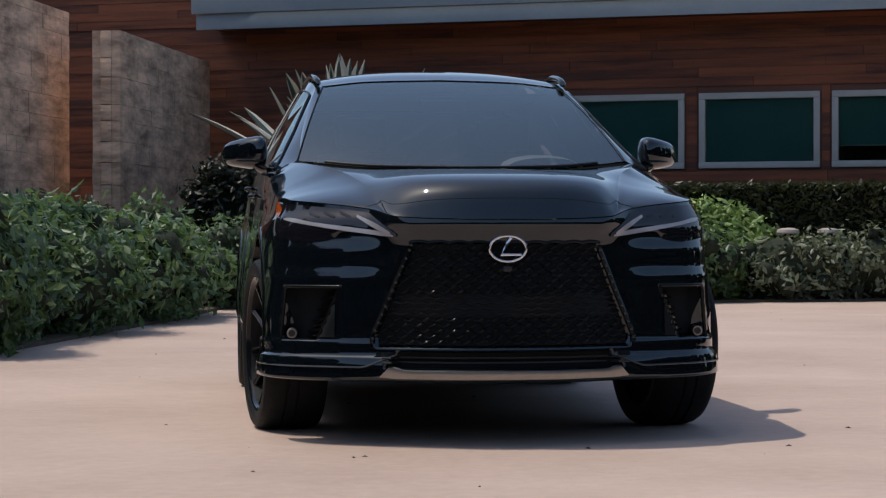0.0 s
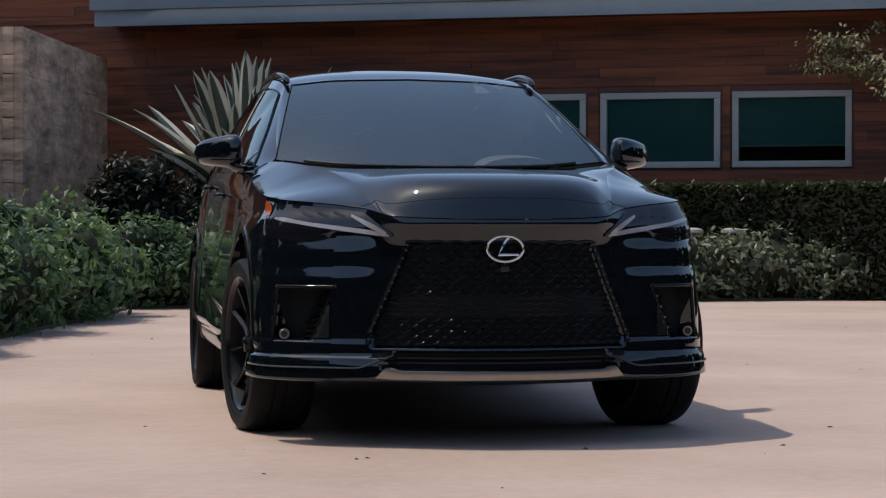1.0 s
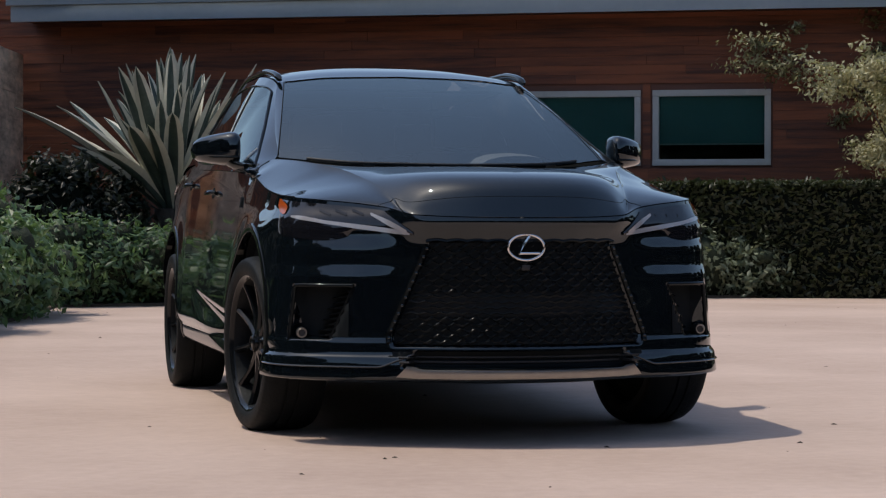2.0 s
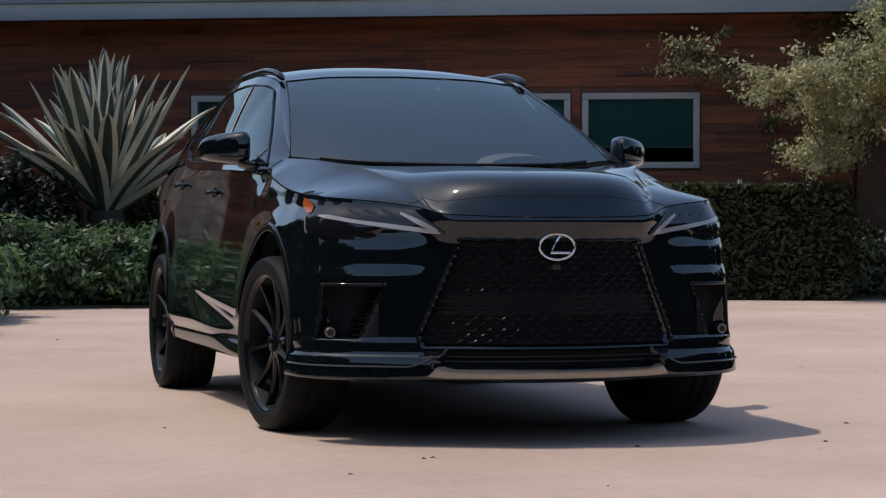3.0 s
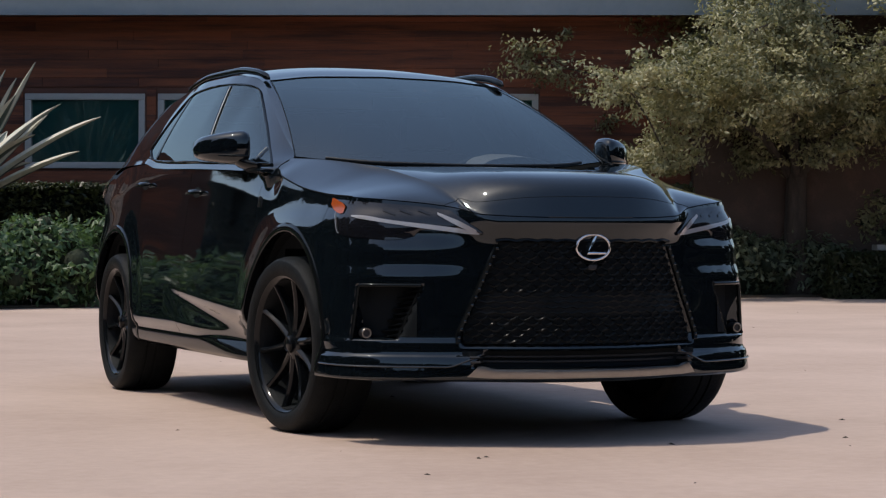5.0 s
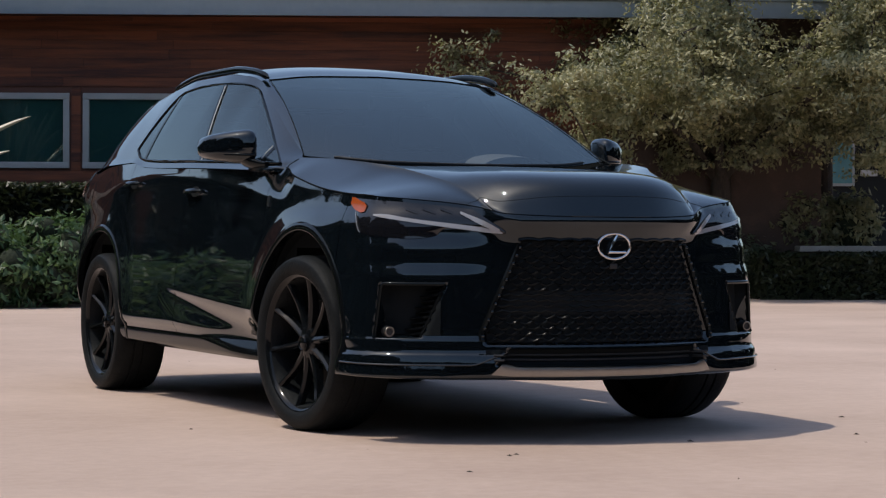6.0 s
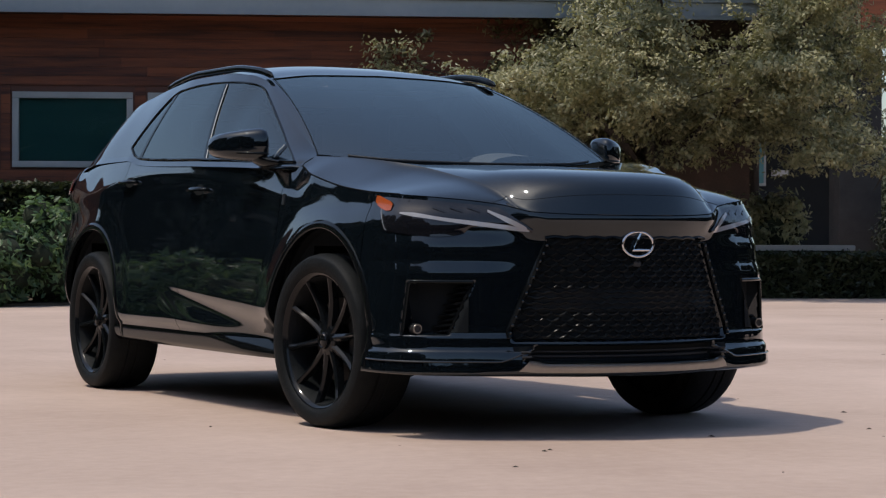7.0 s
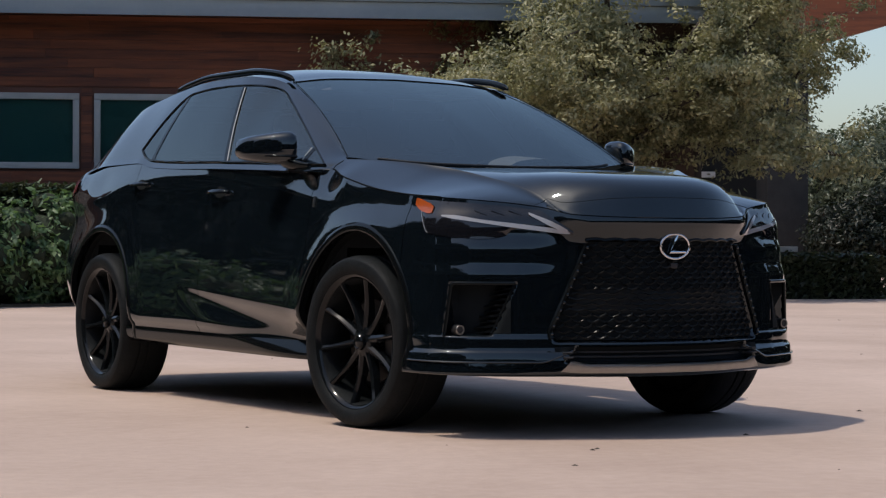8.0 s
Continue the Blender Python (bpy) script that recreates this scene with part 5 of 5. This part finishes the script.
def build_grille():
    # backing
    V = []
    zs = spread(0.385, 0.775, 20)
    for z in zs:
        w = spindle(z) - 0.018
        for j in range(41):
            x = -w + 2 * w * j / 40
            q = skin(PX(abs(x)), z, 0.004)
            V.append(Vector((x, q.y, z)))
    F = [(i * 41 + j, (i + 1) * 41 + j, (i + 1) * 41 + j + 1, i * 41 + j + 1) for i in range(20) for j in range(40)]
    g = part("grille", mesh("grille", V, F, M["gap"], 60), CAR, "black spindle grille")
    # woven bars, row by row
    rows = 18
    for r in range(rows):
        z = lerp(0.398, 0.762, r / (rows - 1))
        plate = 0.49 < z < 0.585
        w = spindle(z) - 0.022
        n = 128
        pts = []
        for j in range(n + 1):
            x = -w + 2 * w * j / n
            ph = x / 0.052 * math.pi + (r % 2) * math.pi / 2
            zz = z + (0.0075 if not plate else 0.004) * (2 / math.pi) * math.asin(math.sin(ph * 2))
            q = skin(PX(abs(x)), zz, 0.012 + (0.010 if not plate else 0.002) * math.cos(ph * 2))
            pts.append(Vector((x, q.y, zz)))
        part("grille_bar", mesh("grille_bar", *tube(pts, 0.0052, 5, False, 0.75), M["weave"], 30), g)
    # smooth panel across the middle
    V = []
    for i in range(7):
        z = lerp(0.492, 0.583, i / 6)
        w = spindle(z) - 0.05
        for j in range(41):
            x = -w + 2 * w * j / 40
            V.append(Vector((x, skin(PX(abs(x)), z, 0.010).y, z)))
    F = [(i * 41 + j, (i + 1) * 41 + j, (i + 1) * 41 + j + 1, i * 41 + j + 1) for i in range(6) for j in range(40)]
    part("number_plate_panel", mesh("number_plate_panel", V, F, M["rubber"], 60), g, "plain black plate panel")
    # rim of teeth down each flank
    for s in (1, -1):
        pts = [skin(PX(spindle(z)), z, 0.006) for z in spread(0.39, 0.765, 24)]
        if s < 0:
            pts = [Vector((-q.x, q.y, q.z)) for q in pts]
        part("grille_rim", mesh("grille_rim", *tube(pts, 0.011, 6), M["gloss"], 40), g)
        for z in spread(0.41, 0.752, 11):
            q = skin(PX(spindle(z) - 0.004), z, 0.017)
            q.x *= s
            V, F = box(-0.006, 0.006, -0.006, 0.006, -0.006, 0.006, 0.0045)
            part("grille_tooth", mesh("grille_tooth", [v + q for v in V], F, M["paint"], 60), g)
    # wavy lower edge of the nose panel
    n = 120
    pts = [(lambda x: Vector((x, skin(PX(abs(x)), 0.779, 0.006).y, 0.779 + 0.006 * abs(math.sin(x / 0.075 * math.pi)))))(-0.375 + 0.75 * j / n) for j in range(n + 1)]
    part("grille_edge", mesh("grille_edge", *tube(pts, 0.006, 5), M["gloss"], 60), g)
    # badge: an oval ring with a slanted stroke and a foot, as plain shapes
    yb = skin(0.0, 0.757, 0.028).y
    b = part("badge", mesh("badge", *tube([Vector((0, yb + 0.03, 0.757)), Vector((0, yb + 0.004, 0.757))], [0.066, 0.066], 32), M["gloss"], 40), CAR, "round black badge plate")
    for v in b.data.vertices:
        v.co.z = 0.757 + (v.co.z - 0.757) * 0.72
    ring = [Vector((0.071 * math.cos(a), yb, 0.757 + 0.0495 * math.sin(a))) for a in spread(0, math.tau, 40)[:-1]]
    part("badge_ring", mesh("badge_ring", *tube(ring, 0.0058, 8, True), M["chrome"], 60), b, "chrome oval ring")
    part("badge_stroke", mesh("badge_stroke", *tube([Vector((0.012, yb - 0.002, 0.800)), Vector((-0.008, yb - 0.003, 0.770)), Vector((-0.027, yb - 0.002, 0.734)), Vector((0.052, yb - 0.002, 0.734))], [0.0062, 0.0075, 0.0062, 0.0045], 6), M["chrome"], 40), b, "chrome stroke")
    part("camera_dot", mesh("camera_dot", *box(-0.018, 0.018, yb + 0.002, yb + 0.03, 0.668, 0.690, 0.005), M["matte"], 40), g)


build_grille()


def build_bumper_trim():
    # satin strip under the mouth
    n = 60
    V = []
    for j in range(n + 1):
        t = -1 + 2 * j / n
        x = 0.475 * t
        up = 0.014 * step(0.40, 0.475, abs(x))
        for z, o in ((0.292, 0.004), (0.288, 0.012), (0.272, 0.014), (0.256, 0.008), (0.246, -0.02)):
            x = t * (0.452 + (0.292 - z) * 1.1)
            q = skin(PX(abs(x)), z, 0.0)
            V.append(Vector((x, q.y - o, z + up * (z - 0.235) / 0.065)))
    F = [(i * 5 + j, (i + 1) * 5 + j, (i + 1) * 5 + j + 1, i * 5 + j + 1) for i in range(n) for j in range(4)]
    part("skid_strip", mesh("skid_strip", V, F, M["silver"], 40), CAR, "satin silver lower strip")
    # dark mouth above it, with slim bars
    V = []
    for z in (0.302, 0.33, 0.358):
        for j in range(41):
            x = -0.50 + 1.0 * j / 40
            V.append(Vector((x, skin(PX(abs(x)), z, 0.004).y, z)))
    F = [(i * 41 + j, (i + 1) * 41 + j, (i + 1) * 41 + j + 1, i * 41 + j + 1) for i in range(2) for j in range(40)]
    mo = part("lower_intake", mesh("lower_intake", V, F, M["gap"], 60), CAR, "black lower intake")
    for z in (0.318, 0.336):
        pts = [Vector((x, skin(PX(abs(x)), z, 0.014).y, z)) for x in spread(-0.48, 0.48, 30)]
        part("intake_bar", mesh("intake_bar", *tube(pts, 0.005, 5), M["matte"], 60), mo)
    for s in (1, -1):
        turn = (lambda q: q) if s > 0 else (lambda q: flip(*q))
        # blade: falls from the mouth's corner, then runs out to the wheel
        zb = line([(PX(0.415), 0.350), (PX(0.47), 0.325), (PX(0.545), 0.299), (PX(0.8), 0.299), (p_at_y(-1.9), 0.303)])
        ps = spread(PX(0.415), p_at_y(-1.9), 44)
        part("bumper_blade", mesh("bumper_blade", *turn(tube([skin(p, zb(p), 0.003) for p in ps], [0.002] + [0.004] * 43 + [0.002], 6, False, 0.7)), M["paint"], 40), CAR, "gloss black bumper blade")
        # air curtain: lip along its top and outer edge, dark mesh, comb of ribs and sensor
        top = [cheek(p, 0.609, -0.002) for p in spread(PX(0.632), PX(0.826), 18)]
        side = [cheek(PX(lerp(0.847, 0.832, (z - 0.40) / 0.2)), z, -0.002) for z in reversed(spread(0.398, 0.596, 14))]
        c = part("air_curtain", mesh("air_curtain", *turn(tube(top + side, 0.008, 8)), M["gloss"], 60), CAR, "gloss black intake frame")
        inner = [cheek(PX(0.715 - 0.082 * (z - 0.40) / 0.205), z, -0.004) for z in spread(0.404, 0.608, 12)]
        part("intake_edge", mesh("intake_edge", *turn(tube(inner, 0.005, 6)), M["gloss"], 60), c)
        ps, zs = spread(PX(0.645), PX(0.836), 14), spread(0.412, 0.600, 10)
        part("intake_mesh", mesh("intake_mesh", *turn(grid(lambda p, z: skin(p, z, 0.004), ps, zs)), M["gap"], 60), c)
        for k in range(9):
            z = lerp(0.424, 0.594, k / 8)
            x0 = 0.715 - 0.082 * (z - 0.40) / 0.205
            a, e = PX(x0 - 0.010), PX(x0 + 0.062 + 0.012 * (k % 2))
            V = []
            for i, p in enumerate(spread(a, e, 6)):
                t = i / 6
                q, N = plan(p)
                b = skin(PX(x0 - 0.012), z)
                o = (Vector((b.x, b.y)) - plan(PX(x0 - 0.012))[0]).dot(plan(PX(x0 - 0.012))[1]) + 0.002 - 0.046 * t**1.3
                h = 0.0075 * (1 - 0.7 * t)
                zz = z - 0.014 * t
                V += [Vector((q.x + N.x * (o - 0.02), q.y + N.y * (o - 0.02), zz + h)), Vector((q.x + N.x * o, q.y + N.y * o, zz + h * 0.5)), Vector((q.x + N.x * o, q.y + N.y * o, zz - h)), Vector((q.x + N.x * (o - 0.02), q.y + N.y * (o - 0.02), zz - h))]
            F = [(4 * i + b, 4 * i + 4 + b, 4 * i + 4 + (b + 1) % 4, 4 * i + (b + 1) % 4) for i in range(6) for b in range(4)] + [(0, 1, 2, 3), (27, 26, 25, 24)]
            part("intake_rib", mesh("intake_rib", *turn((V, F)), M["gloss"], 30), c)
        q = cheek(PX(0.812), 0.424, -0.012)
        f = part("fog_sensor", mesh("fog_sensor", *turn(tube([q + Vector((-0.004, 0.03, 0)), q + Vector((0.0, -0.008, 0))], [0.022, 0.020], 14)), M["matte"], 40), c)
        ring = [q + Vector((0.017 * math.cos(a), -0.010, 0.017 * math.sin(a))) for a in spread(0, math.tau, 16)[:-1]]
        part("sensor_ring", mesh("sensor_ring", *turn(tube(ring, 0.0035, 6, True)), M["silver"], 60), f)


build_bumper_trim()


# ---- sides: arches, handles, mirrors ----
def build_sides():
    for s in (1, -1):
        turn = (lambda q: q) if s > 0 else (lambda q: flip(*q))
        for ax in AXLES:
            V = []
            angs = spread(-12, 192, 48)
            prof = ((0.452, -0.03), (0.452, 0.001), (0.457, 0.004), (0.474, 0.005), (0.486, 0.003), (0.490, -0.004))
            for a in angs:
                for r, o in prof:
                    y, z = ax + r * math.cos(radians(a)), HUB_Z + r * math.sin(radians(a))
                    V.append(Vector((skin(p_at_y(max(min(y, 2.2), -1.99)), max(z, 0.25), 0.0).x + o, y, max(z, 0.25))))
            k = len(prof)
            F = [(i * k + j, (i + 1) * k + j, (i + 1) * k + j + 1, i * k + j + 1) for i in range(48) for j in range(k - 1)]
            part("wheel_arch", mesh("wheel_arch", *turn((V, F)), M["gloss"], 50), CAR, "gloss black wheel arch trim")
            # liner
            V = []
            for a in angs:
                for x in (0.55, 0.90):
                    V.append(Vector((x, ax + 0.45 * math.cos(radians(a)), HUB_Z + 0.45 * math.sin(radians(a)))))
            F = [(2 * i, 2 * i + 2, 2 * i + 3, 2 * i + 1) for i in range(48)]
            c = len(V)
            V += [Vector((0.55, ax + 0.45 * math.cos(radians(a)), HUB_Z + 0.45 * math.sin(radians(a)))) for a in angs]
            F.append(tuple(range(c, len(V))))
            part("wheel_liner", mesh("wheel_liner", *turn((V, F)), M["gap"], 50), CAR)
        # handles
        for y, z, door in ((-0.005, 1.002, DOORS_F), (1.0 - 0.02, 1.058, DOORS_R)):
            x = skin(p_at_y(y), z, 0).x
            pts = [Vector((skin(p_at_y(y + d), z, o).x, y + d, z + 0.004 * math.cos(d * 12))) for d, o in ((-0.10, 0.006), (-0.085, 0.024), (-0.04, 0.031), (0.04, 0.031), (0.085, 0.024), (0.10, 0.006))]
            part("door_handle", mesh("door_handle", *turn(tube(pts, [0.010, 0.013, 0.014, 0.014, 0.013, 0.010], 8, False, 0.6)), M["gloss"], 60), door[0 if s > 0 else 1], "gloss black door handle")
            cup = [Vector((skin(p_at_y(y + 0.06 * math.cos(a)), z + 0.026 * math.sin(a), 0.001).x, y + 0.06 * math.cos(a), z + 0.026 * math.sin(a))) for a in spread(0, math.tau, 18)[:-1]]
            part("handle_cup", mesh("handle_cup", *turn((cup, [tuple(range(18))])), M["gap"], 0), door[0 if s > 0 else 1])
        # small emblem on the fender, as a plain bar
        e = [skin(p_at_y(-1.0), z, 0.004) for z in (0.922, 0.968)]
        part("fender_emblem", mesh("fender_emblem", *turn(tube(e, 0.006, 6)), M["silver"], 40), CAR, "small silver emblem bar")
        # mirror
        V = []
        us, n = spread(0, 1, 22), 28
        for u in us:
            x = lerp(0.862, 1.070, u)
            cap = max(1 - abs(2 * u - 1) ** 7, 0.0) ** 0.5
            h = lerp(0.080, 0.046, u**1.6) * max(cap, 0.05)
            dpt = lerp(0.105, 0.075, u * u) * max(cap, 0.05)
            zc, yc = 1.190 - 0.004 * u, -0.70 + 0.15 * u * u
            for j in range(n):
                a = j * math.tau / n
                ca, sa = math.cos(a), math.sin(a)
                y = yc - dpt * (abs(ca) ** 0.62) * (1 if ca > 0 else -0.75)
                V.append(Vector((x, y, zc + h * math.copysign(abs(sa) ** 0.6, sa))))
        F = [(i * n + j, (i + 1) * n + j, (i + 1) * n + (j + 1) % n, i * n + (j + 1) % n) for i in range(22) for j in range(n)]
        F += [tuple(range(n)), tuple(range(22 * n, 23 * n))]
        mi = part("wing_mirror", mesh("wing_mirror", *turn((V, F)), M["paint"], 60), DOORS_F[0 if s > 0 else 1], "black door mirror")
        V, F = tube([Vector((0.915, -0.70, 1.150)), Vector((0.905, -0.735, 1.128)), Vector((0.888, -0.775, 1.112)), Vector((0.872, -0.83, 1.104)), Vector((0.860, -0.875, 1.102))], [0.050, 0.044, 0.034, 0.026, 0.018], 16, False, 0.6)
        part("mirror_foot", mesh("mirror_foot", *turn((V, F)), M["gloss"], 60), mi)
        pts = [Vector((lerp(0.885, 1.05, k), -0.70 + 0.15 * k * k - lerp(0.102, 0.071, k * k), 1.148 + 0.006 * k)) for k in spread(0, 1, 10)]
        part("mirror_seam", mesh("mirror_seam", *turn(tube(pts, 0.005, 6)), M["gloss"], 60), mi)


build_sides()


# ---- wheels ----
def lathe(prof, n=64):
    """A ring turned round the x axis from (radius, x) points."""
    V = [Vector((x, r * math.cos(k * math.tau / n), r * math.sin(k * math.tau / n))) for r, x in prof for k in range(n)]
    F = [(i * n + k, i * n + (k + 1) % n, (i + 1) * n + (k + 1) % n, (i + 1) * n + k) for i in range(len(prof) - 1) for k in range(n)]
    return V, F


STEER = 7.0


def build_wheels():
    R, rim = 0.362, 0.280
    tyre = mesh("tyre", *lathe([(rim - 0.01, -0.13), (rim + 0.01, -0.142), (0.325, -0.149), (0.348, -0.144), (R - 0.006, -0.128), (R, -0.105), (R, -0.03), (R - 0.007, -0.027), (R - 0.007, -0.021), (R, -0.018), (R, 0.018), (R - 0.007, 0.021), (R - 0.007, 0.027), (R, 0.03), (R, 0.075),
                                (R - 0.006, 0.098), (0.346, 0.114), (0.342, 0.1165), (0.325, 0.119), (0.305, 0.118), (rim + 0.01, 0.112), (rim - 0.002, 0.100)]), M["rubber"], 50)
    barrel = mesh("rim", *lathe([(rim - 0.004, -0.10), (rim - 0.02, -0.08), (rim - 0.03, 0.03), (rim - 0.016, 0.085), (rim - 0.004, 0.104), (rim + 0.004, 0.106), (rim + 0.003, 0.098)]), M["rubber"], 50)
    lip = mesh("rim_lip", *lathe([(rim - 0.014, 0.090), (rim - 0.005, 0.105), (rim + 0.003, 0.1075), (rim + 0.006, 0.103)]), M["rim"], 50)
    back = mesh("back_plate", *lathe([(0.05, -0.10), (0.20, -0.09), (rim - 0.012, -0.085), (rim - 0.004, -0.105), (rim + 0.006, -0.14)]), M["gap"], 50)
    hub = mesh("hub_cap", *lathe([(0.001, 0.086), (0.026, 0.085), (0.033, 0.080), (0.036, 0.068), (0.062, 0.062), (0.070, 0.045), (0.070, 0.0), (0.001, 0.0)], 40), M["rim"], 40)
    ring = mesh("hub_ring", *lathe([(0.025, 0.0855), (0.028, 0.0875), (0.031, 0.084)], 32), M["rim"], 40)
    disc = mesh("brake_disc", *lathe([(0.09, 0.0), (0.175, 0.0), (0.178, -0.012), (0.175, -0.026), (0.09, -0.026)], 48), M["disc"], 40)
    # one spoke, broad and creased at the hub, slim at the rim
    V, F = [], []
    sec = spread(0, 1, 10)
    for t in sec:
        r = lerp(0.050, rim - 0.010, t)
        w = lerp(0.017, 0.0095, t) + 0.006 * max(0, t - 0.8) * 5
        x = lerp(0.066, 0.092, t) + 0.012 * math.sin(t * math.pi) * -1
        dep = lerp(0.05, 0.030, t)
        sl = 0.018 * t
        V += [Vector((x - dep, -w + sl, r)), Vector((x - 0.006, -w + sl, r)), Vector((x, -w * 0.25 + sl, r)), Vector((x, w * 0.25 + sl, r)), Vector((x - 0.010, w + sl, r)), Vector((x - dep, w + sl, r))]
    F = [(6 * i + b, 6 * i + 6 + b, 6 * i + 6 + (b + 1) % 6, 6 * i + (b + 1) % 6) for i in range(10) for b in range(6)]
    spoke = mesh("spoke", V, F, M["rim"], 25)
    V2 = [Vector((v.x, -v.y, v.z)) for v in V]
    spoke_b = mesh("spoke", V2, [tuple(reversed(f)) for f in F], M["rim"], 25)
    cal = mesh("caliper", *box(-0.03, 0.02, 0.10, 0.19, -0.08, 0.08, 0.015), M["matte"], 40)
    for s in (1, -1):
        for ax in AXLES:
            w = new("wheel")
            w.parent = CAR
            w.matrix_basis = pose(s * 0.832, ax, R + dip(0.83, ax), 0, 0, (0 if s > 0 else 180) + (STEER if ax < 0 else 0))
            part("tyre", tyre, w, "black rubber tyre")
            part("rim", barrel, w, "gloss black alloy rim")
            part("rim_lip", lip, w, "gloss black rim lip")
            part("back_plate", back, w, "dark plate inside the wheel")
            part("hub_cap", hub, w)
            part("hub_ring", ring, w, "gloss black hub ring")
            part("brake_disc", disc, w, "steel brake disc")
            part("caliper", cal, w)
            for k in range(5):
                a = k * 72 + 8
                part("spoke", spoke, w, "", pose(0, 0, 0, a - 15, 0, 0))
                part("spoke", spoke_b, w, "", pose(0, 0, 0, a + 15, 0, 0))


build_wheels()
